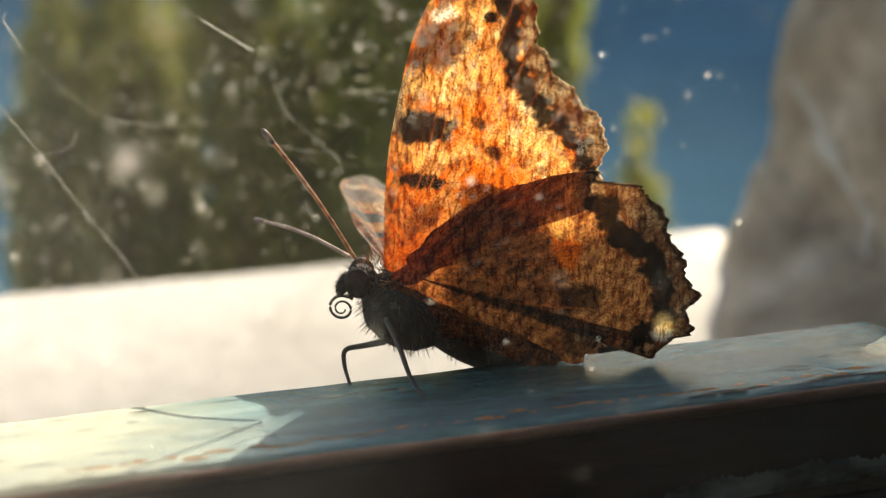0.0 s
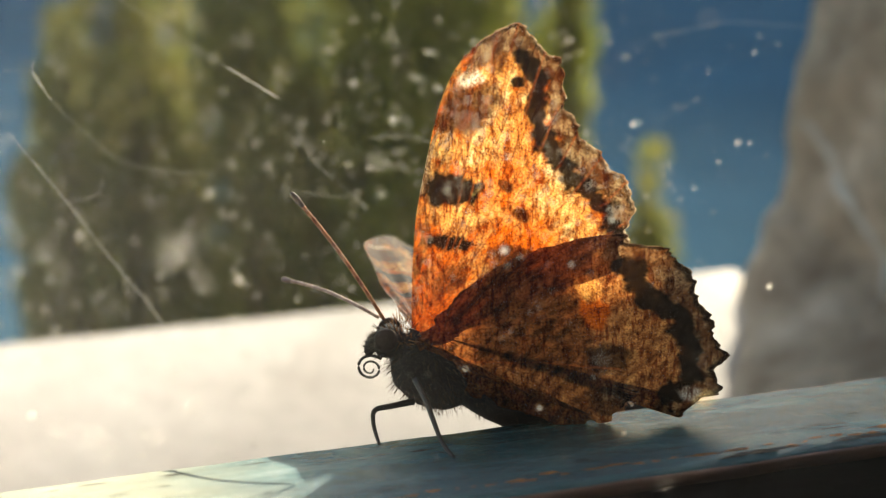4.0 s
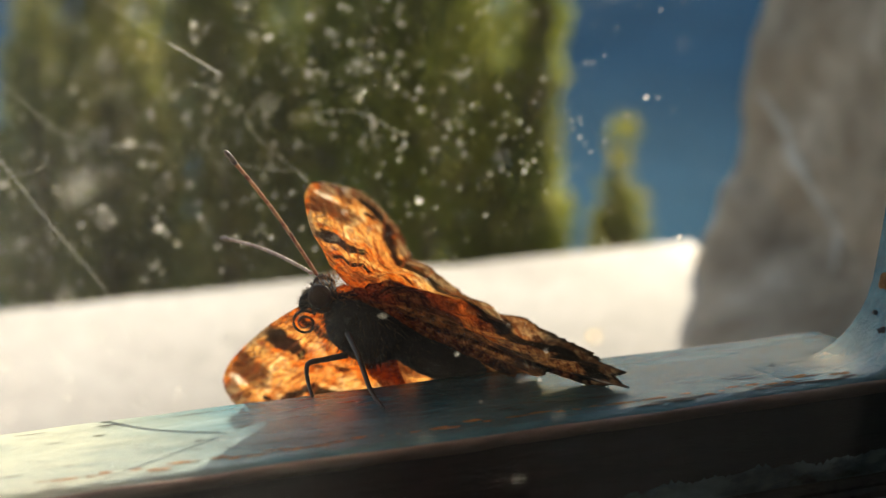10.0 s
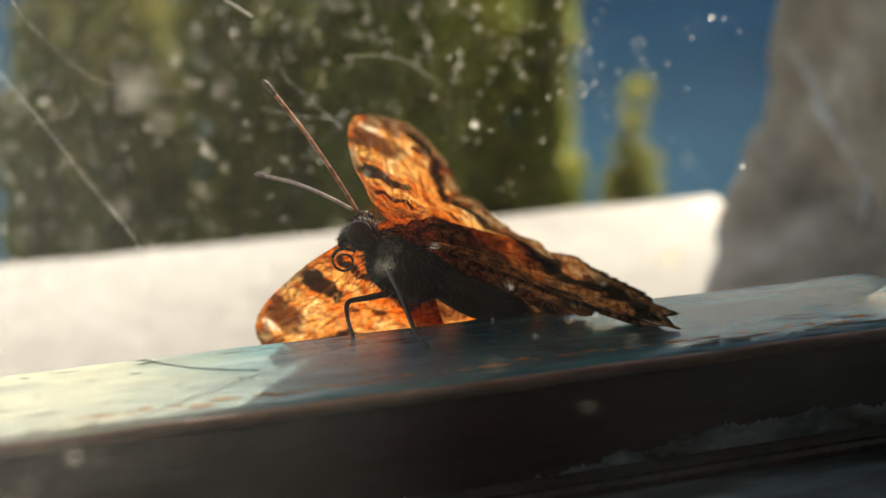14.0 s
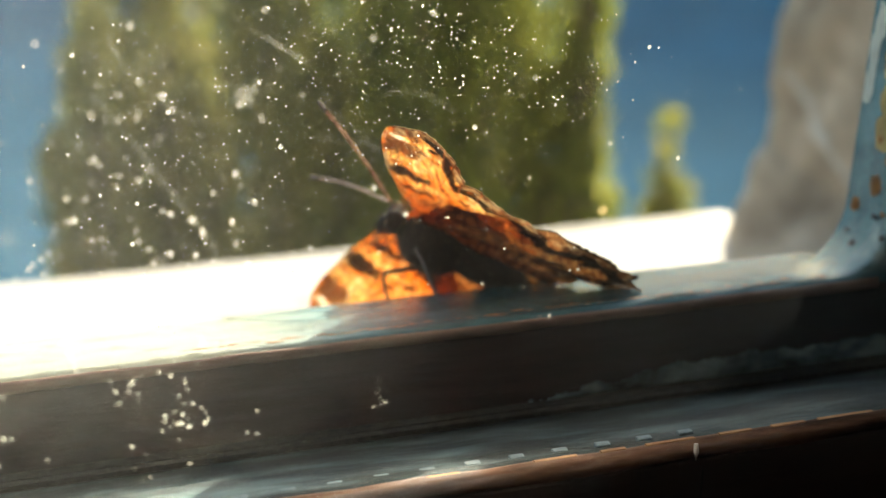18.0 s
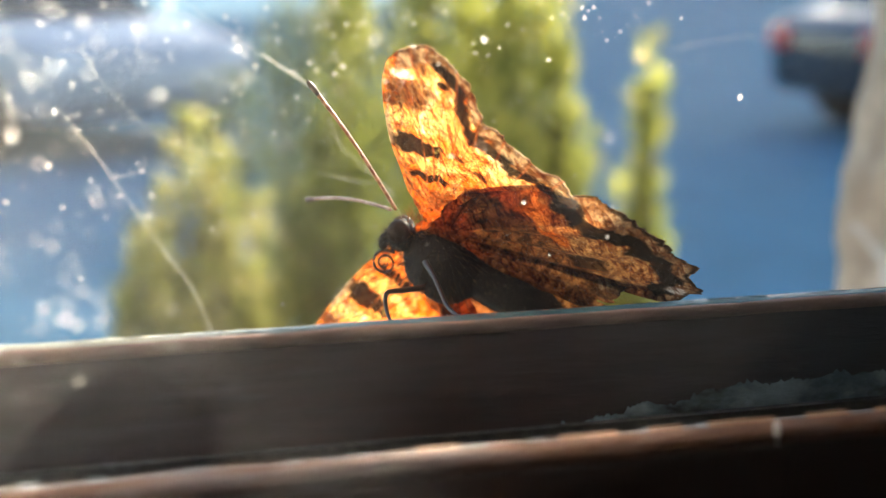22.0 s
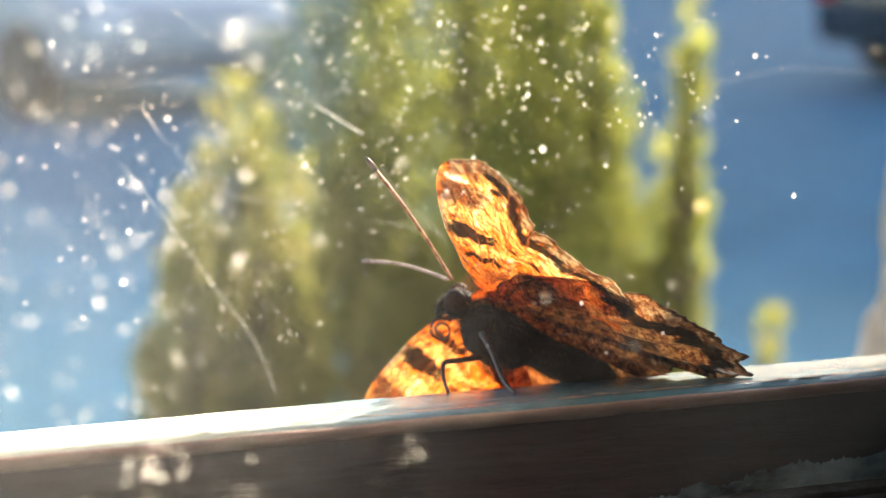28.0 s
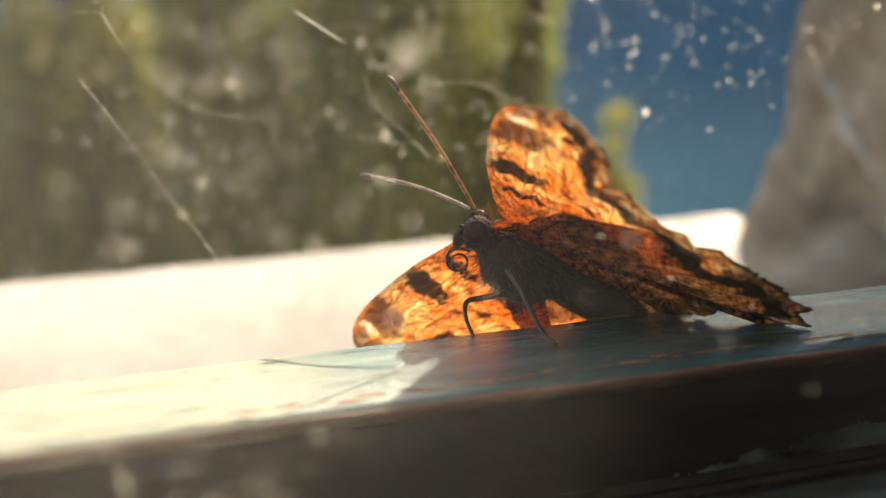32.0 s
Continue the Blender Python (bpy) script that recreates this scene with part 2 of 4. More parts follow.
BARE_EDGE = mat("bare_reddish_wood", [(0.3, (0.12, 0.05, 0.04)), (0.55, (0.42, 0.27, 0.22)), (0.75, (0.6, 0.5, 0.42))], 160, 0.5, 0.5, fine=1500, stretch=(0.2, 1, 1), bump_dist=0.0002)
UNDERCOAT = mat("mustard_undercoat", [(0.3, (0.34, 0.24, 0.09)), (0.55, (0.55, 0.42, 0.17)), (0.75, (0.62, 0.52, 0.3))], 260, 0.7, 0.5, fine=1500)
LIT_EDGE = mat("lit_edge_blue_white", [(0.3, (0.5, 0.6, 0.6)), (0.6, (0.68, 0.77, 0.76))], 200, 0.5, 0.4, fine=1500)
BARE_GAP = mat("bare_orange_wood", [(0.3, (0.22, 0.09, 0.035)), (0.7, (0.5, 0.25, 0.1))], 500, 0.7, 0.4, stretch=(0.3, 1, 1))
CRACK = mat("bare_cracked_wood", [(0.3, (0.012, 0.012, 0.012)), (0.7, (0.05, 0.045, 0.04))], 900, 0.9)
WHITE_SILL = mat("weathered_white_render", [(0.28, (0.42, 0.37, 0.33)), (0.45, (0.55, 0.5, 0.46)), (0.6, (0.62, 0.57, 0.53)), (0.78, (0.68, 0.65, 0.61))], 16, 0.8, 0.4, fine=260, bump_dist=0.0008)
STONE = mat("grey_masonry", [(0.3, (0.22, 0.155, 0.11)), (0.43, (0.47, 0.38, 0.29)), (0.54, (0.6, 0.5, 0.39)), (0.66, (0.86, 0.76, 0.64))], 34, 0.9, 1.0, fine=210, bump_dist=0.004)
MORTAR = mat("pale_mortar", [(0.3, (0.6, 0.59, 0.55)), (0.7, (0.78, 0.77, 0.73))], 40, 0.9, 0.5, fine=300, bump_dist=0.001)
ASPHALT = mat("asphalt", [(0.3, (0.026, 0.118, 0.185)), (0.7, (0.04, 0.158, 0.25))], 1.6, 0.95, 0.4, spec=0.08, fine=120, bump_dist=0.003)
PLASTER = mat("interior_plaster", [(0.3, (0.16, 0.13, 0.11)), (0.7, (0.22, 0.19, 0.16))], 3, 0.9, 0.2, fine=60)
FACADE = mat("house_render", [(0.3, (0.5, 0.46, 0.4)), (0.7, (0.62, 0.58, 0.52))], 3, 0.9, 0.4, fine=80)
BOARDS = mat("floor_boards", [(0.3, (0.12, 0.07, 0.04)), (0.7, (0.2, 0.12, 0.07))], 5, 0.5, 0.3, stretch=(0.2, 1, 1))
GLASS_OUT = glass_mat("dusty_pane", 0.0009, 3.8, -0.003, 0.007, 0.3)
GLASS_IN = glass_mat("dusty_inner_pane", 0.0007, 11.0, 0.003, 0.011, 0.9)
DUST = clear_mix(leaf_mat("pale_dust", [(0.2, (0.6, 0.56, 0.46)), (0.8, (0.85, 0.83, 0.78))], 300, 0.6), 0.5)
DUST_THICK = clear_mix(leaf_mat("caked_dust", [(0.2, (0.7, 0.66, 0.56)), (0.8, (0.88, 0.86, 0.8))], 300, 0.65), 0.6)
SMEAR = clear_mix(leaf_mat("dried_water_film", [(0.2, (0.7, 0.66, 0.56)), (0.8, (0.88, 0.86, 0.8))], 300, 0.65), 0.06)
AMBER = clear_mix(leaf_mat("dried_amber_drop", [(0.2, (0.5, 0.38, 0.16)), (0.8, (0.7, 0.56, 0.28))], 300, 0.6), 0.42)
SILK = clear_mix(leaf_mat("spider_silk", [(0.2, (0.8, 0.76, 0.66)), (0.8, (0.9, 0.88, 0.8))], 300, 0.6), 0.5)
CONIFER = leaf_mat("conifer_foliage", [(0.15, (0.085, 0.105, 0.018)), (0.5, (0.22, 0.24, 0.04)), (0.85, (0.35, 0.33, 0.085))], 7, 0.66)
CONIFER_OLIVE = leaf_mat("olive_conifer_foliage", [(0.15, (0.07, 0.088, 0.022)), (0.5, (0.205, 0.215, 0.05)), (0.85, (0.37, 0.31, 0.1))], 7, 0.68)
CONIFER_DARK = leaf_mat("dark_conifer_foliage", [(0.15, (0.05, 0.08, 0.04)), (0.85, (0.16, 0.19, 0.08))], 7, 0.4)
BARK = mat("shrub_bark", [(0.3, (0.06, 0.04, 0.03)), (0.7, (0.16, 0.11, 0.08))], 40, 0.9, 0.8, stretch=(1, 1, 0.2))
WING = wing_mat("orange_wing_scales", 0.64)
BODY = mat("dark_body_hair", [(0.3, (0.008, 0.006, 0.005)), (0.7, (0.028, 0.02, 0.016))], 600, 0.7, 0.8, fine=3000, bump_dist=0.0002)
FUR = leaf_mat("brown_body_fur", [(0.2, (0.03, 0.02, 0.014)), (0.8, (0.16, 0.1, 0.06))], 500, 0.35)
GOLD_HAIR = leaf_mat("golden_hair", [(0.2, (0.22, 0.1, 0.035)), (0.8, (0.5, 0.27, 0.09))], 500, 0.5)
EYE = mat("brown_compound_eye", [(0.3, (0.035, 0.02, 0.016)), (0.7, (0.06, 0.036, 0.028))], 900, 0.5, spec=0.12)
CHITIN = mat("dark_chitin", [(0.3, (0.02, 0.018, 0.016)), (0.7, (0.05, 0.042, 0.035))], 900, 0.4)
CLUB = mat("brown_antenna_club", [(0.35, (0.07, 0.035, 0.025)), (0.65, (0.3, 0.2, 0.15))], 1500, 0.5)
ANT_RED = mat("ringed_antenna", [(0.35, (0.35, 0.08, 0.025)), (0.6, (0.85, 0.36, 0.15))], 1200, 0.5)
ANT_GREY = mat("pale_antenna", [(0.35, (0.3, 0.17, 0.12)), (0.6, (0.6, 0.42, 0.33))], 1200, 0.4)
CAR_WHITE = mat("silver_white_car_paint", [(0.3, (0.25, 0.275, 0.3)), (0.7, (0.32, 0.35, 0.375))], 2, 0.3, spec=0.6)
CAR_DARK = mat("dark_car_paint", [(0.3, (0.015, 0.018, 0.025)), (0.7, (0.03, 0.034, 0.045))], 2, 0.2, spec=0.6)
CAR_GLASS = mat("tinted_car_glass", [(0.3, (0.01, 0.012, 0.014)), (0.7, (0.02, 0.023, 0.026))], 2, 0.05, spec=0.8)
RUBBER = mat("tyre_rubber", [(0.3, (0.012, 0.012, 0.012)), (0.7, (0.03, 0.03, 0.03))], 20, 0.8)
RIM = mat("silver_rim", [(0.3, (0.5, 0.5, 0.52)), (0.7, (0.6, 0.6, 0.62))], 20, 0.35)
RED_LENS = mat("red_lamp_lens", [(0.3, (0.4, 0.01, 0.015)), (0.7, (0.6, 0.02, 0.02))], 20, 0.15)
CLEAR_LENS = mat("clear_lamp_lens", [(0.3, (0.6, 0.62, 0.64)), (0.7, (0.75, 0.77, 0.78))], 20, 0.1)


# ---- building blocks ----
def finish(ob, material, smooth):
    ob.data.materials.append(material)
    if smooth:
        ob.data.polygons.foreach_set("use_smooth", [True] * len(ob.data.polygons))
    return ob


def part(name, bm, material, parent=None, label="", smooth=False):
    """Links a bmesh in centimetres as one mesh, under a thing if given."""
    bmesh.ops.scale(bm, vec=(CM, CM, CM), verts=bm.verts)
    me = bpy.data.meshes.new(name)
    bm.to_mesh(me)
    bm.free()
    ob = finish(new(name, me), material, smooth)
    ob.parent = parent
    return tagged(ob, label)


def raw(name, verts, faces, material, parent=None, label="", smooth=False):
    me = bpy.data.meshes.new(name)
    me.from_pydata([(x * CM, y * CM, z * CM) for x, y, z in verts], [], faces)
    ob = finish(new(name, me), material, smooth)
    ob.parent = parent
    return tagged(ob, label)


def thing(name, place, label, category, group="", kind=""):
    ob = new(name)
    ob.empty_display_size = 0.01
    ob.matrix_basis = Matrix.Translation(Vector(place) * CM)
    return tagged(ob, label, category, group, kind)


def box(lo, hi, bevel=0.0, segs=2):
    bm = bmesh.new()
    bmesh.ops.create_cube(bm, size=1.0)
    for v in bm.verts:
        v.co = Vector([(a + b) / 2 + c * (b - a) for a, b, c in zip(lo, hi, v.co)])
    if bevel:
        bmesh.ops.bevel(bm, geom=bm.edges[:], offset=bevel, segments=segs, affect="EDGES", profile=0.5)
    return bm


def profile_x(points, x0, x1, steps=1, wobble=0.0):
    """A bar along x with the given (y, z) outline, counter-clockwise seen from +x."""
    bm = bmesh.new()
    rings = []
    for i in range(steps + 1):
        x = x0 + (x1 - x0) * i / steps
        ring = []
        for k, (y, z) in enumerate(points):
            d = wobble * noise.noise(Vector((x * 1.7, k * 3.1, 0.3)))
            ring.append(bm.verts.new((x, y + d, z + d)))
        rings.append(ring)
    n = len(points)
    for a, b in zip(rings, rings[1:]):
        for k in range(n):
            bm.faces.new((a[k], a[(k + 1) % n], b[(k + 1) % n], b[k]))
    bm.faces.new(rings[0][::-1])
    bm.faces.new(rings[-1])
    bmesh.ops.recalc_face_normals(bm, faces=bm.faces[:])
    return bm


def tube(path, radii, sides=8):
    """A tapered round tube along a path."""
    bm = bmesh.new()
    pts = [Vector(p) for p in path]
    rings = []
    for i, p in enumerate(pts):
        d = (pts[min(i + 1, len(pts) - 1)] - pts[max(i - 1, 0)]).normalized()
        q = d.to_track_quat("Z", "Y")
        r = radii[i] if isinstance(radii, (list, tuple)) else radii
        rings.append([bm.verts.new(p + q @ Vector((r * math.cos(2 * math.pi * k / sides), r * math.sin(2 * math.pi * k / sides), 0))) for k in range(sides)])
    for a, b in zip(rings, rings[1:]):
        for k in range(sides):
            bm.faces.new((a[k], a[(k + 1) % sides], b[(k + 1) % sides], b[k]))
    bm.faces.new(rings[0][::-1])
    bm.faces.new(rings[-1])
    return bm


def smooth_path(points, steps=8):
    """A Catmull-Rom line through the points."""
    p = [Vector(q) for q in points]
    out = []
    for i in range(len(p) - 1):
        a, b, c, d = p[max(i - 1, 0)], p[i], p[i + 1], p[min(i + 2, len(p) - 1)]
        for k in range(steps):
            t = k / steps
            out.append(0.5 * (2 * b + (c - a) * t + (2 * a - 5 * b + 4 * c - d) * t * t + (3 * b - a - 3 * c + d) * t**3))
    return out + [p[-1]]


# ---- ground, house and room ----
SLOPE = 0.266  # fall of the rails towards the outside
GROUND = -125.0


def ground_sheet():
    raw("ground", [(-300000, -300000, GROUND), (300000, -300000, GROUND), (300000, 300000, GROUND), (-300000, 300000, GROUND)], [(0, 1, 2, 3)], ASPHALT)
    tagged(bpy.data.objects["ground"], "blue-grey asphalt yard outside the window", "ground", kind="structure")


ground_sheet()


def structure(name, bm, material, label, category, smooth=False):
    return tagged(part(name, bm, material, None, label, smooth), label, category, kind="structure")


# outer wall below the sill, the room behind the camera
structure("wall_north", box((-200, -2.6, GROUND), (220, 22, -13.0)), FACADE, "thick rendered outer wall under the window", "wall")
structure("wall_north_left", box((-200, -2.6, -13), (-70, 22, 130)), FACADE, "rendered outer wall beside the window", "wall")
structure("wall_north_right", box((140, -2.6, -13), (220, 22, 130)), FACADE, "rendered outer wall beside the window", "wall")
structure("wall_north_top", box((-200, -2.6, 130.2), (220, 22, 160)), FACADE, "rendered outer wall above the window", "wall")
structure("wall_east", box((220.2, -330, GROUND), (240, 22, 160)), PLASTER, "plain plastered room wall", "wall")
structure("wall_west", box((-220, -330, GROUND), (-200.2, 22, 160)), PLASTER, "plain plastered room wall", "wall")
structure("wall_south", box((-220, -350, GROUND), (240, -330.2, 160)), PLASTER, "plain plastered room wall behind the camera", "wall")
structure("floor", box((-200, -330, GROUND + 1), (220, -2.8, GROUND + 12)), BOARDS, "dark boarded room floor", "floor")
structure("ceiling", box((-220, -350, 160.2), (240, 30, 175)), PLASTER, "plain plastered ceiling", "ceiling")


# ---- window ----
def rail_outline(depth, height, r):
    """Sloping-topped rail with a rounded front edge, front face at y 0."""
    out = [(depth, -SLOPE * depth), (depth, -height - 0.6), (0.0, -height)]
    for k in range(5):
        a = radians(90 * k / 4)
        out.append((r - r * math.cos(a), -r - SLOPE * r * 0.5 + r * math.sin(a) * (1 - SLOPE * 0.5)))
    return out


window = thing("window_1", (0, 0, 0), "old teal-painted double window with dusty panes", "window", kind="structure")
D = 2.08
# teal top of the bottom rail, its dark face below
top = [(D, -SLOPE * D), (D, -SLOPE * D - 0.35), (0.02, -0.14), (0.0, -0.1)]
for k in range(6):
    a = radians(15 * k)
    top.append((0.1 - 0.1 * math.cos(a), -0.1 + 0.1 * math.sin(a) * 0.9))
part("bottom_rail", profile_x(top, -69, 5.6, 260, 0.008), TEAL, window, "worn teal paint, cracked and rust-spotted, coloured paler at its sunlit end", True)
part("rail_face", profile_x([(1.9, -0.8), (1.9, -3.2), (-0.02, -3.2), (-0.02, -0.12), (0.0, -0.09), (0.1, -0.15)], -69, 12, 60, 0.012), RAIL_FACE, window, "dark brown inner face of the rail")


def jamb():
    """Right-hand upright with a rounded inner corner, as one bar bent round the corner."""
    bm = bmesh.new()
    r, x1 = 0.75, 5.45
    path = [(x1 - r - 0.6, 0.0), (x1 - r, 0.0)]
    path += [(x1 - r + r * math.sin(radians(a)), r - r * math.cos(radians(a))) for a in range(10, 91, 10)]
    path += [(x1 + 0.03 * k, r + 0.9 * k) for k in range(1, 6)] + [(x1 + 0.6, 40), (x1 + 0.8, 95)]
    rings = []
    for i, (x, z) in enumerate(path):
        a, b = path[max(i - 1, 0)], path[min(i + 1, len(path) - 1)]
        t = Vector((b[0] - a[0], b[1] - a[1])).normalized()
        nx, nz = -t.y, t.x  # towards the opening
        ring = []
        lift = 0.006
        for y, inn in ((1.0, lift), (0.12, lift), (0.03, lift - 0.03), (-0.006, lift - 0.12), (-0.006, -1.3 if z > 1.0 else -0.5), (1.0, -1.3 if z > 1.0 else -0.5)):
            ring.append(bm.verts.new((x + nx * inn, y, z + nz * inn - SLOPE * y * max(0.0, 1 - z / 1.2))))
        rings.append(ring)
    for a, b in zip(rings, rings[1:]):
        for k in range(6):
            bm.faces.new((a[k], a[(k + 1) % 6], b[(k + 1) % 6], b[k]))
    bm.faces.new(rings[0][::-1])
    bm.faces.new(rings[-1])
    bmesh.ops.recalc_face_normals(bm, faces=bm.faces[:])
    return bm


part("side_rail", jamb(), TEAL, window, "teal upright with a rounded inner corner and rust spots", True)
part("side_post", box((6.6, -0.03, -0.2), (12.5, 0.9, 128), 0.05), DARK_WOOD, window, "dark brown upright post")
part("top_rail", box((-69, -0.1, 95), (139, 2.1, 130), 0.1), DARK_WOOD, window)
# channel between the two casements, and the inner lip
part("channel", profile_x([(-0.05, -1.12), (-0.05, -1.6), (-2.55, -1.3), (-2.62, -0.42), (-2.45, -0.3), (-1.8, -0.52)], -69, 30, 160, 0.03), TEAL_DULL, window, "dark teal channel between the panes", True)
part("inner_lip", profile_x([(-2.5, -0.27), (-2.52, -0.37), (-2.72, -0.37), (-2.74, -0.31), (-2.71, -0.255), (-2.6, -0.23)], -69, 30, 160, 0.02), RED_BROWN, window, "worn red-brown lip", True)
part("inner_board", box((-69, -2.73, -13.1), (139, -2.56, -0.375), 0.03), DARK_WOOD, window, "dark brown board below the lip")
outer_pane = part("pane", box((-69, -0.6, -1.25), (10, -0.46, 95)), GLASS_OUT, window, "dusty outer pane")
inner_pane = part("pane", box((-69, -3.2, -1.2), (30, -3.06, 95)), GLASS_IN, window, "dusty inner pane with dried drips")
outer_pane.visible_shadow = inner_pane.visible_shadow = False


# bare wood whose pale tone also stands in for the edge's highlight
part("worn_edge", profile_x([(-0.03, -0.155), (-0.03, -0.06), (-0.012, -0.035), (0.004, -0.06), (0.004, -0.155)], -69, 5.3, 200, 0.012), BARE_EDGE, window, "bare reddish wood along the worn front edge, pale for its sunlit highlight", True)


def small_marks():
    """Pale dashes along the channel, a white drip on the lip, joints in the board."""
    for k in range(15):
        x = -4.3 + 0.43 * k
        part("paint_dash", box((x, -2.25, -0.42), (x + 0.15, -2.17, -0.365), 0.015), DASH, window, "pale dash of paint in the channel")
    for x, w in ((-0.9, 0.3), (0.1, 0.42), (0.75, 0.25), (1.2, 0.5), (1.95, 0.34), (2.5, 0.36), (3.0, 0.6)):
        part("bare_gap", box((x, -2.6, -0.245), (x + w, -2.555, -0.225), 0.008), BARE_GAP, window, "bare orange-brown gap in the lip's paint")
    for y0, z0, y1, z1 in ((-0.3, -0.98, -0.22, -0.985), (-0.62, -0.875, -0.52, -0.88)):
        part("groove", box((-69, y0, z1 - 0.03), (30, y1, z0 + 0.03)), CRACK, window, "black groove along the channel")
    part("groove", box((-69, -0.2, -1.16), (30, -0.032, -1.02)), CRACK, window, "black groove at the rail's foot")
    part("paint_drip", tube([(1.63, -2.74, -0.2), (1.63, -2.76, -0.28), (1.635, -2.755, -0.36)], [0.02, 0.026, 0.012], 8), WHITE_SILL, window, "small white paint drip", True)
    part("board_joint", box((-0.62, -2.738, -3.0), (-0.6, -2.72, -0.47)), CRACK, window, "open joint in the dark board")
    part("board_joint", box((1.72, -2.738, -3.0), (1.735, -2.72, -0.47)), CRACK, window, "open joint in the dark board")


small_marks()


def old_paint():
    """Ragged blue-green remnants of paint low on the rail's inner face."""
    verts, faces = [], []
    steps = 420
    for i in range(steps + 1):
        x = 0.4 + 9.4 * i / steps
        swell = min(1.0, i / 110)
        hi = -1.12 + 0.34 * swell + 0.08 * noise.noise(Vector((x * 3.1, 0, 1))) + 0.05 * noise.noise(Vector((x * 27, 0, 5))) + 0.03 * noise.noise(Vector((x * 11, 0, 2)))
        lo = -1.14 - 0.02 * noise.noise(Vector((x * 5, 0, 3)))
        for k in range(13):
            z = lo + (hi - lo) * k / 12
            verts.append((x, -0.035 - 0.012 * noise.noise(Vector((x * 9, z * 9, 4))), z))
    for i in range(steps):
        for k in range(12):
            a = i * 13 + k
            faces.append((a, a + 13, a + 14, a + 1))
    raw("old_paint", verts, faces, OLD_PAINT, window, "ragged blue-green paint low on the rail's face", True)


old_paint()


def paint_wear():
    """Rust spots, cracks and chips along the rail's top."""
    rnd = random.Random(4)
    spots = []
    for i in range(46):
        spots.append((-2.6 + i * 0.17 + rnd.uniform(-0.05, 0.05), rnd.gauss(0.26, 0.04), rnd.uniform(0.04, 0.13), rnd.uniform(0.02, 0.045), RUST))
    for i in range(110):
        row = rnd.choice((0.55, 0.62, 0.9, 1.25, 1.55, 1.9, 0.12))
        spots.append((rnd.uniform(-6, 5), row + rnd.gauss(0, 0.04), rnd.uniform(0.04, 0.2) * rnd.uniform(0.4, 1), rnd.uniform(0.005, 0.013), CRACK))
    for i in range(22):
        spots.append((2.6 + i * 0.13 + rnd.uniform(-0.1, 0.1), rnd.uniform(0.07, 0.16), rnd.uniform(0.06, 0.22), rnd.uniform(0.015, 0.04), CRACK))
    for material, name in ((RUST, "rust_spots"), (CRACK, "paint_cracks")):
        verts, faces = [], []
        for x, y, a, b, mm in spots:
            if mm is not material:
                continue
            i0, n = len(verts), 22
            ph, lean = rnd.uniform(0, 6), rnd.uniform(-0.06, 0.06)
            for k in range(n):
                t = 2 * math.pi * k / n
                r = 1 + 0.3 * math.sin(3 * t + ph) * rnd.random() + rnd.uniform(-0.35, 0.25)
                yy = max(0.06, y + b * r * math.sin(t) + lean * a * r * math.cos(t))
                verts.append((x + a * r * math.cos(t), yy, -SLOPE * yy + 0.008))
            verts.append((x, y, -SLOPE * y + 0.011))
            faces += [(i0 + k, i0 + (k + 1) % n, i0 + n) for k in range(n)]
        ob = raw(name, verts, faces, material, window, "", True)
        tagged(ob, kind="stuff")


paint_wear()


def upright_x(z):
    """Where the upright's inner side stands at a height."""
    return 5.45 + 0.0333 * (z - 0.75) if z > 0.75 else 4.7 + math.sqrt(max(0.0, 0.5625 - (0.75 - z) ** 2))


def flake(name, patches, material, label, seed, rise):
    """Ragged flakes and blisters on the upright's inner side."""
    rnd = random.Random(seed)
    verts, faces = [], []
    for y, z, ry, rz in patches:
        n, rings = 22, 5
        i0 = len(verts)
        ph = rnd.uniform(0, 9)
        for q in range(1, rings + 1):
            for k in range(n):
                t = 2 * math.pi * k / n
                w = 1 + 0.45 * noise.noise(Vector((2 * math.cos(t) + ph, 2 * math.sin(t), ph)))
                f = w * q / rings
                zz, yy = z + rz * f * math.sin(t), min(0.98, y + ry * f * math.cos(t))
                verts.append((upright_x(zz) - 0.008 - rise * (1 - (q / rings) ** 2), yy, zz))
        verts.append((upright_x(z) - 0.008 - rise, y, z))
        for q in range(rings - 1):
            for k in range(n):
                a, b = i0 + q * n + k, i0 + q * n + (k + 1) % n
                faces.append((a, b, b + n, a + n))
        faces += [(i0 + (k + 1) % n, i0 + k, i0 + rings * n) for k in range(n)]
    tagged(raw(name, verts, faces, material, window, label, True), kind="stuff")


flake("undercoat", [(0.5, 1.5, 0.14, 0.22), (0.46, 1.95, 0.16, 0.3), (0.52, 2.4, 0.13, 0.3), (0.45, 3.2, 0.15, 0.35)], UNDERCOAT, "mustard undercoat where the paint has peeled", 5, 0.004)
# light on the upright's outer edge, laid on as pale blue-white patches
flake("lit_edge", [(0.9, 2.0, 0.1, 0.25), (0.88, 2.4, 0.1, 0.28), (0.82, 2.75, 0.1, 0.25), (0.75, 3.4, 0.12, 0.4)], LIT_EDGE, "pale blue-white strip coloured as the upright's lit outer edge", 6, 0.004)
flake("rust_spots", [(0.48, 0.9, 0.11, 0.13), (0.79, 0.58, 0.08, 0.08), (0.3, 1.25, 0.06, 0.07), (0.52, 1.45, 0.05, 0.05), (0.58, 2.3, 0.06, 0.07), (0.45, 2.05, 0.05, 0.06), (0.25, 0.62, 0.04, 0.03), (0.2, 2.9, 0.1, 0.14)], RUST, "rust blisters on the upright", 7, 0.02)
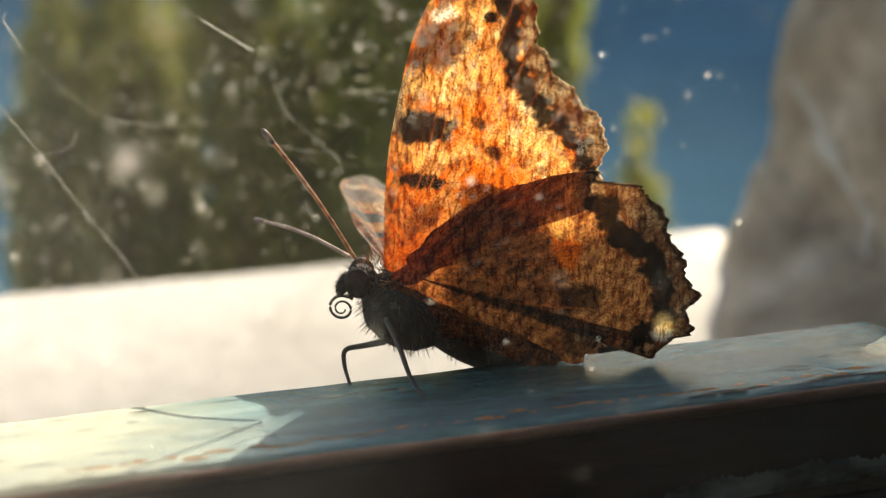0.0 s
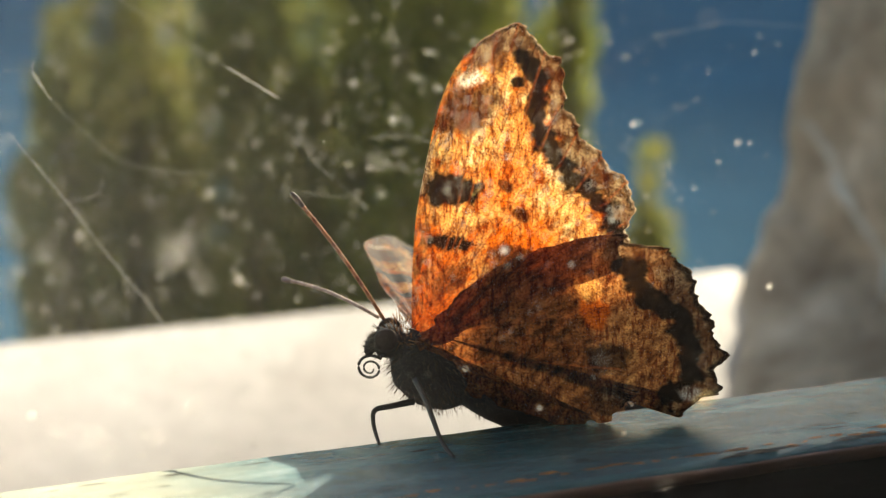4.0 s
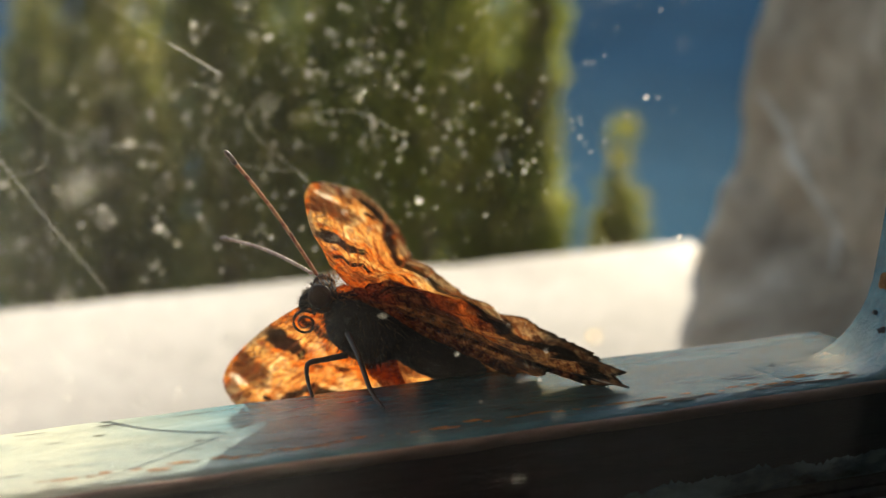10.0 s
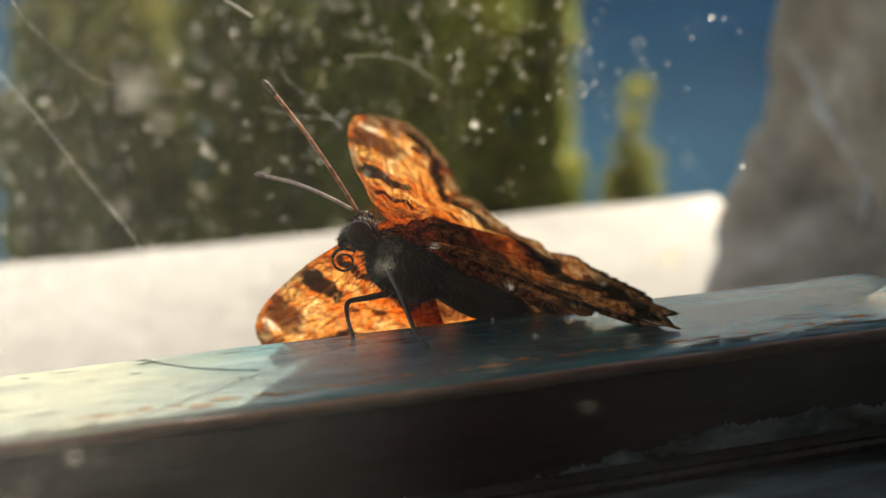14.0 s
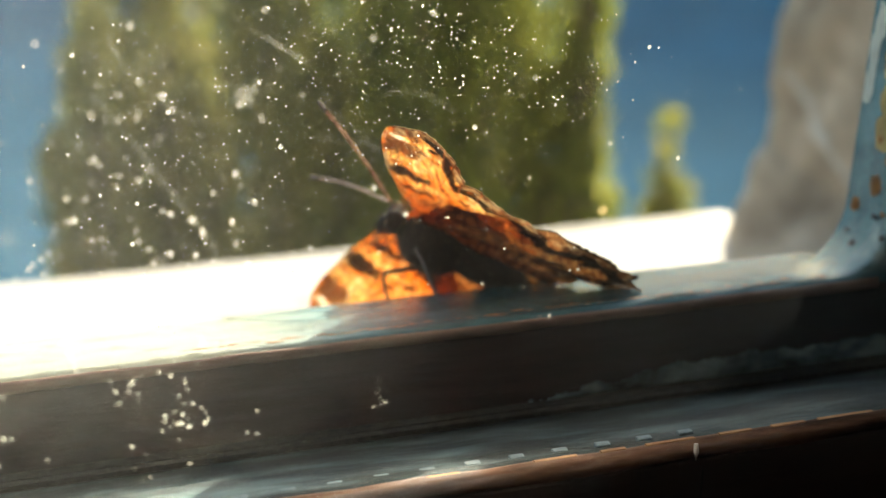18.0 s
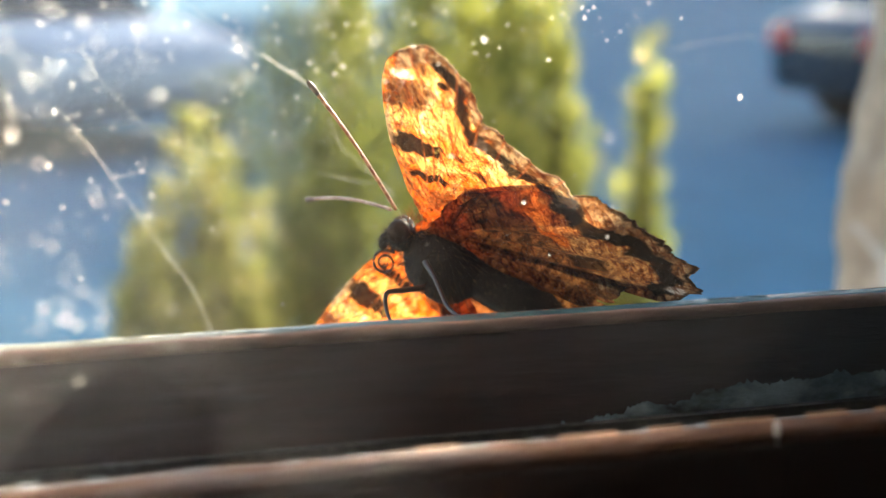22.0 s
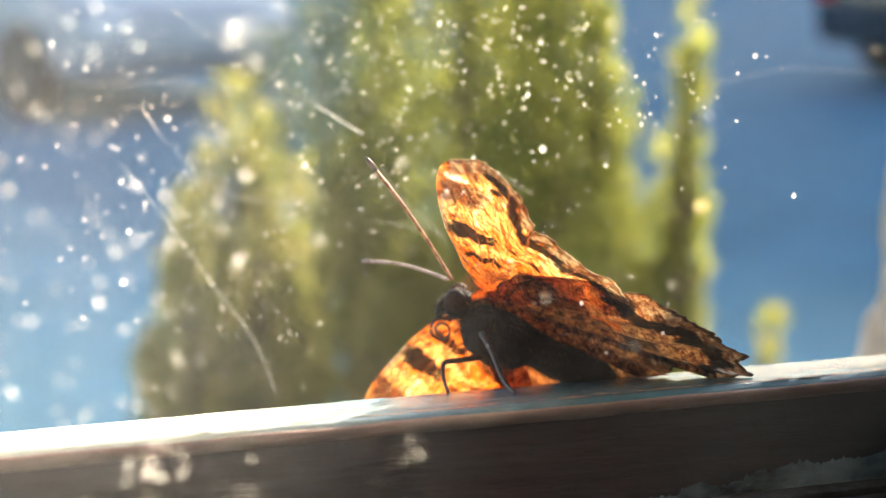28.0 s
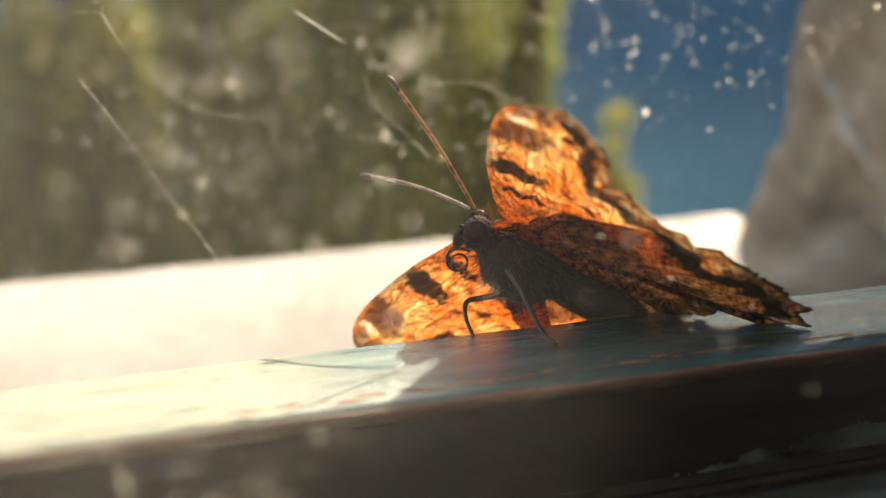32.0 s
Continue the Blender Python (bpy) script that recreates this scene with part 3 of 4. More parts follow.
flake("paint_chips", [(0.37, 0.56, 0.09, 0.03), (0.48, 0.22, 0.05, 0.03), (0.7, 0.3, 0.04, 0.02), (0.1, 0.4, 0.05, 0.03)], CRACK, "dark chips in the upright's paint", 8, 0.012)



def dust(name, y, count, seed, label, sizes, region, facing, large, material):
    """Specks of dust stuck to a pane: small uneven domes."""
    rnd = random.Random(seed)
    verts, faces = [], []
    x0, x1, z0, z1 = region
    made = 0
    todo = list(large)
    while made < count:
        x, z = rnd.uniform(x0, x1), rnd.uniform(z0, z1)
        big = None
        if todo:
            x, z, big = todo.pop()
        elif noise.noise(Vector((x * 0.55, z * 0.55, seed))) < rnd.uniform(-0.75, 0.35) or rnd.random() > (z - 0.3) / 2.6 or rnd.random() < (x - 0.9) / 0.8:
            continue
        made += 1
        r = sizes[0] * (sizes[1] / sizes[0]) ** (rnd.random() ** 2.6)
        r = big or r
        sx = (1.15 if big else rnd.choice((1, 1, 1, 1.2, 1.5))) * r
        rot = rnd.uniform(0, math.pi)
        n = 7
        i0 = len(verts)
        for k in range(n):
            t = 2 * math.pi * k / n
            q = 1 + rnd.uniform(-0.3, 0.3)
            u, w = sx * q * math.cos(t), r * q * math.sin(t)
            verts.append((x + u * math.cos(rot) - w * math.sin(rot), y, z + u * math.sin(rot) + w * math.cos(rot)))
        verts.append((x, y + facing * r * 0.6, z))
        faces += [(i0 + k, i0 + (k + 1) % n, i0 + n) for k in range(n)]
    ob = raw(name, verts, faces, material, window, label)
    return tagged(ob, kind="stuff")


def cluster(x, z, rx, rz, r, count, seed, floor=-9):
    rnd = random.Random(seed)
    spots = [(x + rnd.gauss(0, rx), z + rnd.gauss(0, rz), r * rnd.uniform(0.5, 1.3)) for _ in range(count)]
    return [p for p in spots if p[1] > floor + rnd.uniform(-0.5, 0.5)]


dust("dust_specks", -0.605, 1250, 3, "pale dust specks on the outer pane", (0.0045, 0.017), (-7, 6, -1.0, 5.5), -1,
     [(1.94, 3.0, 0.02), (-1.91, 2.91, 0.02), (-1.73, 2.29, 0.028), (0.16, 2.33, 0.028), (-3.13, 1.47, 0.022), (2.34, 1.83, 0.02), (-2.74, 2.69, 0.02)] + cluster(-0.1, 3.0, 0.75, 0.75, 0.0105, 190, 5, 2.3) + cluster(-0.7, 2.9, 1.4, 0.9, 0.009, 160, 15, 2.0) + cluster(-0.3, 3.1, 0.75, 0.6, 0.008, 110, 16, 2.2) + cluster(-1.9, 2.9, 0.9, 0.6, 0.0078, 110, 18, 1.9) + cluster(-2.5, 2.4, 0.9, 0.9, 0.0105, 90, 21) + cluster(-2.2, 1.6, 0.8, 0.6, 0.0075, 90, 6), DUST)
dust("dust_specks", -3.205, 400, 8, "pale dust and dried drips on the inner pane", (0.004, 0.016), (-6, 4, -0.3, 5.0), -1,
     [(-3.3, 2.0, 0.02), (-2.9, 2.6, 0.02), (-2.5, 2.2, 0.018)] +
     cluster(-2.47, 3.52, 0.06, 0.03, 0.006, 16, 1) + cluster(-3.5, 1.25, 0.05, 0.09, 0.011, 9, 2) + cluster(-3.05, 1.0, 0.09, 0.09, 0.011, 22, 3) + cluster(-1.5, 0.98, 0.04, 0.1, 0.005, 14, 4) + cluster(-4.6, 1.6, 0.4, 0.4, 0.012, 60, 7) + cluster(-3.5, 2.3, 0.55, 0.9, 0.012, 130, 17), DUST_THICK)

# soft smears of dried water
dust("dried_smears", -3.215, 3, 30, "faint dried smears on the inner pane", (0.02, 0.03), (-6, 4, -0.3, 5.0), -1,
     [(-2.46, 3.52, 0.075), (-3.16, 2.3, 0.05), (-4.2, 2.6, 0.05)], SMEAR)

ring = [(0.37 + 0.03 * math.cos(radians(a)), -3.212, 2.355 + 0.025 * math.sin(radians(a))) for a in range(0, 361, 20)]
part("dried_drop", tube(ring, 0.009, 8), AMBER, window, "amber ring of a dried drop on the inner pane", True)

# ---- outside sill and masonry ----
sill = profile_x([(2.4, -9.14), (2.4, -12.9), (24.6, -12.9), (24.9, -12.4), (25.0, -9.6), (24.9, -9.14), (24.5, -8.94)], -69, 17.0, 60, 0.05)
structure("window_sill", sill, WHITE_SILL, "sunlit white weathered outer sill", "sill", True)


def face_x(edge, y, z):
    """The reveal's inner face: upright above, splayed towards the window at its foot."""
    q, foot = (y - 3.0) / 20.4, min(1.0, max(0.0, (-7.0 - z) / 1.8))
    return edge + 0.1 + (1 - q) ** 2 * 1.2 * (1 - foot) - foot * (23.4 - y) * 0.62


def masonry():
    """Broken grey masonry of the reveal, leaning back from the sill."""
    bm = bmesh.new()
    n, m = 46, 60
    rows = []
    outline = [(16.8, -14.0), (16.75, -10.8), (16.6, -8.4), (16.7, -7.0), (17.2, -6.3), (17.25, -3.8), (17.5, -1.8), (17.9, 0.5), (18.0, 2.6), (17.8, 5.0), (17.4, 8.0), (17.1, 10.9)]
    edge = smooth_path([(x, 0, z) for x, z in outline], 4)
    for i, p in enumerate(edge):
        row = []
        for k in range(m):
            s = k / (m - 1)
            # round the left edge: inner side, nose, outer side
            if s < 0.5:
                q = s / 0.5
                y = 3.0 + q * 20.4
                x = face_x(p.x, y, p.z)
            else:
                q = (s - 0.5) / 0.5
                x, y = p.x + 0.15 + q * 42, 23.4 + 1.4 * math.sin(min(1, q * 8) * 1.57)
            d = 0.34 * noise.fractal(Vector((x * 0.45, y * 0.4, p.z * 0.45)), 0.7, 2.0, 5)
            # top lies out of view; its heights are shaped to steer the shadow
            rise = p.z if p.z < 5 else 5 + (p.z - 5) * (0.87 + 0.17 * math.exp(-((x - 17.2) ** 2 + (y - 23.6) ** 2) / 1.2) + 0.5 * min(1.0, max(0.0, (x - 19.2) / 0.8)))
            row.append(bm.verts.new((x + d, y + d * 0.4, rise + 0.3 * noise.noise(Vector((x * 0.3, y * 0.3, p.z))))))
        rows.append(row)
    for a, b in zip(rows, rows[1:]):
        for k in range(m - 1):
            bm.faces.new((a[k], a[k + 1], b[k + 1], b[k]))
    # top and back
    back = [bm.verts.new((62, 3.0 + 23 * k / (m - 1), rows[-1][0].co.z)) for k in range(m)]
    for k in range(m - 1):
        bm.faces.new((rows[-1][k], rows[-1][k + 1], back[k + 1], back[k]))
    bmesh.ops.recalc_face_normals(bm, faces=bm.faces[:])
    return bm


reveal = structure("masonry_reveal", masonry(), STONE, "rough grey masonry beside the white sill", "wall", True)


def mortar_seam(points, half):
    """A rough pale smear of mortar that lies on the masonry."""
    outline = [(-10.8, 16.75), (-8.4, 16.6), (-7.0, 16.7), (-6.3, 17.2), (-3.8, 17.25), (-1.8, 17.5)]
    path = smooth_path([(0, y, z) for y, z in points], 8)
    verts, faces = [], []
    for i, p in enumerate(path):
        wide = half * (1 + 0.5 * noise.noise(Vector((i * 0.3, 0, 1)))) * min(1.0, (i + 1) / 5, (len(path) - i) / 5)
        for k in range(-4, 5):
            y, z = p.y + 0.6 * wide * k / 4, p.z + 0.8 * wide * k / 4
            x = next(a + (b - a) * (z - z0) / (z1 - z0) for (z0, a), (z1, b) in zip(outline, outline[1:]) if z <= z1)
            x = face_x(x, y, z)
            x += 0.34 * noise.fractal(Vector((x * 0.45, y * 0.4, z * 0.45)), 0.7, 2.0, 5)
            verts.append((x - 0.1 * (1 - (k / 4) ** 2) - 0.05 * noise.noise(Vector((y * 4, z * 4, 2))) + 0.02, y, z))
    for i in range(len(path) - 1):
        for k in range(8):
            a = i * 9 + k
            faces.append((a, a + 1, a + 10, a + 9))
    raw("mortar_seam", verts, faces, MORTAR, reveal, "pale smear of mortar", True)


mortar_seam([(22.3, -4.0), (21.4, -4.5), (20.5, -4.9), (19.7, -5.3), (18.8, -5.85), (18.1, -6.35), (17.2, -7.0)], 0.42)


# ---- spider threads ----
def thread(points, r, label):
    ob = part("spider_thread", tube(smooth_path(points, 6), r, 5), SILK, None, label, True)
    return tagged(ob, label, "spider thread", "spider threads")


THREAD = "fine glinting spider thread hanging behind the pane"
web = [thread([(x, 6.2, z) for x, z in line], r, THREAD) for line, r in (
    ([(-2.98, 1.25), (-2.76, 0.93), (-2.42, 0.42), (-2.0, -0.27), (-1.55, -0.95), (-1.36, -1.4), (-1.24, -1.8)], 0.003),
    ([(-2.51, 0.41), (-2.42, 0.42), (-2.1, 0.5), (-2.03, 0.68)], 0.0022),
    ([(-2.98, 1.95), (-2.7, 1.92), (-2.52, 1.6), (-2.18, 1.21), (-1.84, 0.89), (-1.4, 0.73), (-0.79, 0.65)], 0.0018),
    ([(-2.67, 2.04), (-2.69, 1.91), (-2.52, 1.6)], 0.003),
    ([(-2.4, 3.15), (-1.56, 2.54), (-0.88, 2.06), (-0.6, 1.87)], 0.0014),
    # thickened stretch, a glint put into the thread's width
    ([(-0.6, 1.87), (-0.3, 1.67), (-0.1, 1.535), (-0.03, 1.49)], 0.0065),
    ([(0.2, 1.08), (0.24, 1.01), (0.36, 0.73), (0.71, 0.39), (1.01, 0.08)], 0.0018),
    ([(0.04, 0.4), (0.67, 0.25), (0.87, 0.24), (1.03, 0.06)], 0.0022),
    ([(1.03, 0.95), (1.63, 0.92), (2.17, 0.61)], 0.0024))]
thread([(5.9, 8.8, 1.62), (6.8, 8.8, 1.76), (7.23, 8.8, 1.79), (8.43, 8.8, 1.69), (9.6, 8.8, 1.75)], 0.004, THREAD)

# ---- butterfly ----
HINGE = Vector((0.463, 2.58, 0.364))
AX = Vector((0.841, -0.362, -0.402))
UP = Vector((0.369, -0.159, 0.916))
SIDE = Vector((-0.395, -0.919, 0.0))
BASE = Vector((0.6, 2.1, -SLOPE * 2.1))
butterfly = thing("butterfly", BASE, "tortoiseshell butterfly with glowing orange wings on the teal rail", "butterfly")


def body_point(u, v, w):
    return HINGE + AX * u + UP * v + SIDE * w - BASE


def wing_pose(angle, side, lift=0.0, sweep=0, twist=0):
    """The pose of a wing, in the butterfly's space, raised from its hinge by the angle towards the viewer's side."""
    a = radians(angle)
    y = UP * math.cos(a) + SIDE * math.sin(a) * side
    z = AX.cross(y)
    return Matrix.Translation((HINGE - BASE) * CM) @ Matrix((AX, y, z)).transposed().to_4x4() @ Matrix.Translation((0.3 * CM, 0.1 * CM, lift * CM)) @ Matrix.Rotation(radians(sweep), 4, "Z") @ Matrix.Rotation(radians(twist), 4, Vector((-0.15, 0.99, 0))) @ Matrix.Translation((-0.3 * CM, -0.1 * CM, 0))


FORE = [(0.01, 0.0), (-0.21, 0.5), (-0.41, 1.01), (-0.54, 1.49), (-0.67, 2.07), (-0.69, 2.46), (-0.61, 2.76), (-0.42, 3.08), (-0.21, 3.06), (-0.03, 2.98), (0.11, 2.99), (0.29, 2.68), (0.46, 2.58), (0.56, 2.46),
        (0.79, 2.42), (0.91, 2.33), (1.18, 2.25), (1.36, 1.86), (1.42, 1.68), (1.07, 1.2), (0.55, 0.42), (0.3, 0.03)]
HIND = [(0.1, -0.08), (0.21, 0.4), (0.33, 0.77), (0.55, 1.16), (0.85, 1.52), (1.26, 1.88), (1.39, 1.85), (1.66, 1.93), (1.79, 1.89), (2.05, 1.78), (2.15, 1.63), (2.41, 1.47), (2.52, 1.32), (2.73, 1.19), (2.7, 1.02),
        (2.86, 0.83), (2.72, 0.66), (2.66, 0.4), (2.46, 0.53), (2.26, 0.54), (2.12, 0.24), (2.06, 0.02), (1.92, -0.02), (1.84, -0.18), (1.42, -0.24), (0.97, -0.32), (0.5, -0.3)]


def blob(u, v, cu, cv, ru, rv, turn=0.0, soft=0.18):
    """1 inside an uneven spot, 0 outside."""
    c, s = math.cos(turn), math.sin(turn)
    du, dv = u - cu, v - cv
    d = math.hypot((du * c + dv * s) / ru, (-du * s + dv * c) / rv)
    d += 0.4 * noise.noise(Vector((u * 6, v * 6, cu))) + 0.28 * noise.noise(Vector((u * 17, v * 13, cu)))
    return min(1.0, max(0.0, (1 - d) / soft + 0.5))


def mixed(a, b, f):
    return tuple(p + (q - p) * f for p, q in zip(a, b))


DARK, TAN, ORANGE, DEEP, CREAM = (0.008, 0.005, 0.003), (0.36, 0.25, 0.13), (0.8, 0.175, 0.008), (0.34, 0.05, 0.005), (0.97, 0.5, 0.125)
BROWN, WHITE = (0.07, 0.026, 0.01), (1.0, 0.9, 0.7)


def clamp(x):
    return min(1.0, max(0.0, x))


def from_line(u, v, line):
    """Distance to a broken line."""
    best = 9.0
    for (au, av), (bu, bv) in zip(line, line[1:]):
        du, dv = bu - au, bv - av
        t = clamp(((u - au) * du + (v - av) * dv) / (du * du + dv * dv))
        best = min(best, math.hypot(u - au - t * du, v - av - t * dv))
    return best


FORE_BAND = [(-0.2, 2.84), (0.01, 2.72), (0.15, 2.42), (0.38, 2.24), (0.62, 2.1), (0.84, 2.04), (1.09, 1.94), (1.25, 1.8)]
HIND_BAND = [(1.45, 1.62), (1.62, 1.52), (1.87, 1.43), (2.13, 1.34), (2.36, 1.13), (2.5, 0.85), (2.46, 0.56)]
HIND_VEIN = [(0.3, -0.05), (0.67, 0.0), (1.3, 0.33), (1.9, 0.62)]


def fore_pigment(u, v, edge, streak):
    """Underside of the forewing: orange and cream with dark costal patches and a dark mottled margin."""
    wide = noise.noise(Vector((u * 2.6, v * 2.0, 1.0)))
    fine = noise.noise(Vector((u * 11, v * 6, 2.0)))
    speck = noise.noise(Vector((u * 24, v * 17, 8.0)))
    # cream pigment, raised up the wing and in flecks for backlit glow and sparkle
    glow = 0.34 + 0.42 * clamp(v - 1.0) + 1.2 * wide + 1.0 * fine + 0.7 * speck
    col = mixed(mixed(ORANGE, CREAM, clamp(glow)), (1.0, 0.78, 0.4), 0.8 * clamp(1.6 * (glow - 0.85)))
    col = mixed(col, DEEP, min(0.85, max(0, 0.95 - v * 0.68 + 0.4 * fine)))
    for cu, cv, ru, rv, tw, f in ((-0.44, 1.79, 0.2, 0.11, 0.3, 0.9), (-0.1, 1.19, 0.3, 0.11, 0.35, 0.75), (-0.3, 2.72, 0.22, 0.14, 0.6, 0.6), (0.75, 1.8, 0.3, 0.14, -0.3, 0.6), (0.05, 2.1, 0.25, 0.2, 0.4, 0.5)):
        col = mixed(col, CREAM, f * blob(u, v, cu, cv, ru, rv, tw, 0.45))
    costa = clamp(1.5 - abs(u + 0.22 * v + 0.1) * 9) if u < 0.1 else 0.0
    col = mixed(col, BROWN, 0.75 * costa * clamp(0.6 + 1.6 * speck))
    for cu, cv, ru, rv, tw, f in ((0.42, 1.54, 0.09, 0.07, 0, 0.9), (0.18, 1.73, 0.08, 0.055, 0, 0.85), (0.53, 1.12, 0.18, 0.11, 0.4, 0.85), (0.88, 1.58, 0.07, 0.05, 0, 0.6), (-0.43, 2.18, 0.3, 0.19, 0.85, 0.85), (-0.5, 2.84, 0.22, 0.2, 0.9, 0.8), (0.12, 0.62, 0.1, 0.24, -0.35, 0.7)):
        col = mixed(col, BROWN, f * blob(u, v, cu, cv, ru, rv, tw, 0.4))
    for cu, cv, ru, rv, tw in ((-0.23, 1.45, 0.3, 0.165, 0.36), (-0.05, 0.95, 0.2, 0.08, 0.33), (-0.14, 2.62, 0.07, 0.05, 0.5)):
        col = mixed(col, DARK, 0.97 * blob(u, v, cu, cv, ru, rv, tw, 0.14))
    # greenish glint at the patch's edge, coloured into the pigment
    col = mixed(col, (0.4, 0.34, 0.1), 0.7 * blob(u, v, 0.01, 1.5, 0.06, 0.1, 0.3, 0.6) * clamp(2.5 * speck))
    col = mixed(col, WHITE, 0.95 * blob(u, v, -0.54, 2.45, 0.12, 0.06, 0.7, 0.4))
    if u > -0.6 and v > 1.25:
        lune = noise.noise(Vector((u * 6.5, v * 6.5, 9)))
        mottle = clamp(0.45 + 1.5 * lune + 1.3 * noise.noise(Vector((u * 17, v * 17, 11))))
        outer = clamp((0.3 + 0.05 * lune - edge) / 0.06)
        col = mixed(col, mixed(BROWN, TAN, mottle), 0.92 * outer)
        band = from_line(u, v, FORE_BAND)
        col = mixed(col, DARK, 0.97 * clamp((0.115 + 0.09 * noise.noise(Vector((u * 7, v * 7, 4))) + 0.05 * noise.noise(Vector((u * 19, v * 19, 4))) - band) / 0.04))
        col = mixed(col, DARK, 0.85 * clamp((0.06 - edge) / 0.02) * clamp(0.7 + 1.5 * lune))
        col = mixed(col, (0.75, 0.6, 0.4), 0.9 * clamp((0.02 - edge) / 0.008))
    return mixed(col, (0.36, 0.09, 0.02), 0.6 * streak)


def hind_pigment(u, v, edge, streak):
    """Underside of the hindwing: rippled brown with a dark inner half, one cream and orange patch, a black broken band."""
    stripe = 0.7 * noise.noise(Vector((u * 13 - v * 3, v * 4, 5.0))) + 0.5 * noise.noise(Vector((u * 29 - v * 8, v * 11, 6.0)))
    rag = noise.noise(Vector((u * 4, v * 4, 3.0))) * 0.14 + noise.noise(Vector((u * 12, v * 12, 3.0))) * 0.05
    col = mixed((0.26, 0.09, 0.024), (0.9, 0.42, 0.125), clamp(0.55 + 1.1 * stripe))
    # the dark inner half ends in a ragged border
    border = 1.18 + 0.52 * clamp((1.25 - v) / 0.6) + 0.25 * clamp((0.65 - v) / 0.4) + rag
    inner = clamp((border - u) / 0.06)
    col = mixed(col, mixed((0.085, 0.03, 0.008), (0.46, 0.16, 0.04), clamp(0.45 + 1.2 * stripe)), 0.95 * inner)
    col = mixed(col, (0.3, 0.1, 0.025), 0.4 * blob(u, v, 0.85, 0.85, 0.3, 0.16, 0.95, 0.6))
    below = v - (-0.15 + 0.39 * (u - 0.3))
    if below < 0:
        col = mixed(col, mixed((0.2, 0.065, 0.016), (0.75, 0.32, 0.085), clamp(0.5 + 1.3 * stripe)), 0.85 * blob(u, v, 1.25, 0.06, 0.6, 0.22, 0.3, 0.4))
    col = mixed(col, (0.025, 0.01, 0.005), 0.85 * blob(u, v, 1.75, 0.68, 0.2, 0.16, 0.7, 0.4))
    col = mixed(col, (0.025, 0.01, 0.005), 0.75 * blob(u, v, 2.05, 0.26, 0.26, 0.16, 0.2, 0.5))
    col = mixed(col, ORANGE, 0.97 * blob(u, v, 1.38, 1.12, 0.28, 0.12, -0.95, 0.3))
    col = mixed(col, CREAM, 0.92 * blob(u, v, 1.27, 1.27, 0.14, 0.11, -0.6, 0.35))
    if u > 1.2 and v > 0.25:
        lune = noise.noise(Vector((u * 5, v * 5, 7)))
        mottle = clamp(0.4 + 1.4 * lune + 1.2 * noise.noise(Vector((u * 17, v * 17, 3))))
        col = mixed(col, mixed(BROWN, TAN, mottle), 0.8 * clamp((0.34 + 0.1 * lune - edge) / 0.08) * (1 - inner))
        band = from_line(u, v, HIND_BAND)
        col = mixed(col, DARK, 0.97 * clamp((0.13 + 0.16 * noise.noise(Vector((u * 6, v * 6, 2.0))) + 0.06 * noise.noise(Vector((u * 17, v * 17, 2.0))) - band) / 0.05))
        col = mixed(col, (0.55, 0.52, 0.46), 0.8 * blob(u, v, 2.62, 0.68, 0.1, 0.09, 0.3, 0.5))
        col = mixed(col, DARK, 0.9 * clamp((0.07 + 0.05 * lune - edge) / 0.03))
        col = mixed(col, (0.7, 0.55, 0.36), 0.8 * clamp((0.016 - edge) / 0.006) * clamp(0.5 + 2 * lune))
    col = mixed(col, (0.6, 0.16, 0.03), 0.5 * clamp((0.016 - from_line(u, v, HIND_VEIN)) / 0.012))
    return mixed(col, DARK, 0.3 * streak)


def ease(x, a, b):
    t = min(1.0, max(0.0, (x - a) / (b - a)))
    return t * t * (3 - 2 * t)


def wing_mesh(name, outline, pigment, base, veins, bow, parent, label):
    """A thin corrugated wing: fans of fine cells from its base out to its scalloped edge."""
    pts = [p.to_2d() for p in smooth_path([(u, v, 0) for u, v in outline + outline[:1]], 15)]
    for p in pts[:-1]:
        if p.x > 0.1 or p.y > 2.6:
            p += Vector((1, 0.6)) * (0.042 * noise.noise(Vector((p.x * 9, p.y * 9, 1))) + 0.028 * noise.noise(Vector((p.x * 27, p.y * 27, 2))))
    pts[-1] = pts[0]
    rim = len(pts) - 1
    rings = 110
    verts, cols, faces = [], [], []
    b = Vector(base)
    for j in range(rings + 1):
        s = (j / rings) ** 0.8
        for i in range(rim):
            p = b + (pts[i] - b) * s
            ang = math.atan2(p.y - b.y, p.x - b.x)
            wave = math.sin(ang * 26)
            d = (p - b).length
            verts.append((p.x, p.y, 0.018 * wave * min(1, d) + 0.05 * math.sin(d * 1.1 + ang) * min(1.0, d / 2) + bow(p.x, p.y)))
            edge = (pts[i] - b).length * (1 - s)
            bent = ang + 0.05 * math.sin(d * 1.6)
            off = min(abs(bent - radians(q)) for q in veins) * d
            streak = clamp(1.5 - off / 0.008) if d > 0.2 else 0.0
            c = pigment(p.x, p.y, edge, streak)
            cols.append((*c, 1))
    for j in range(rings):
        for i in range(rim):
            k = (i + 1) % rim
            faces.append((j * rim + i, j * rim + k, (j + 1) * rim + k, (j + 1) * rim + i))
    ob = raw(name, verts, faces, WING, parent, label, True)
    layer = ob.data.color_attributes.new("pigment", "FLOAT_COLOR", "POINT")
    layer.data.foreach_set("color", [x for c in cols for x in c])
    return ob


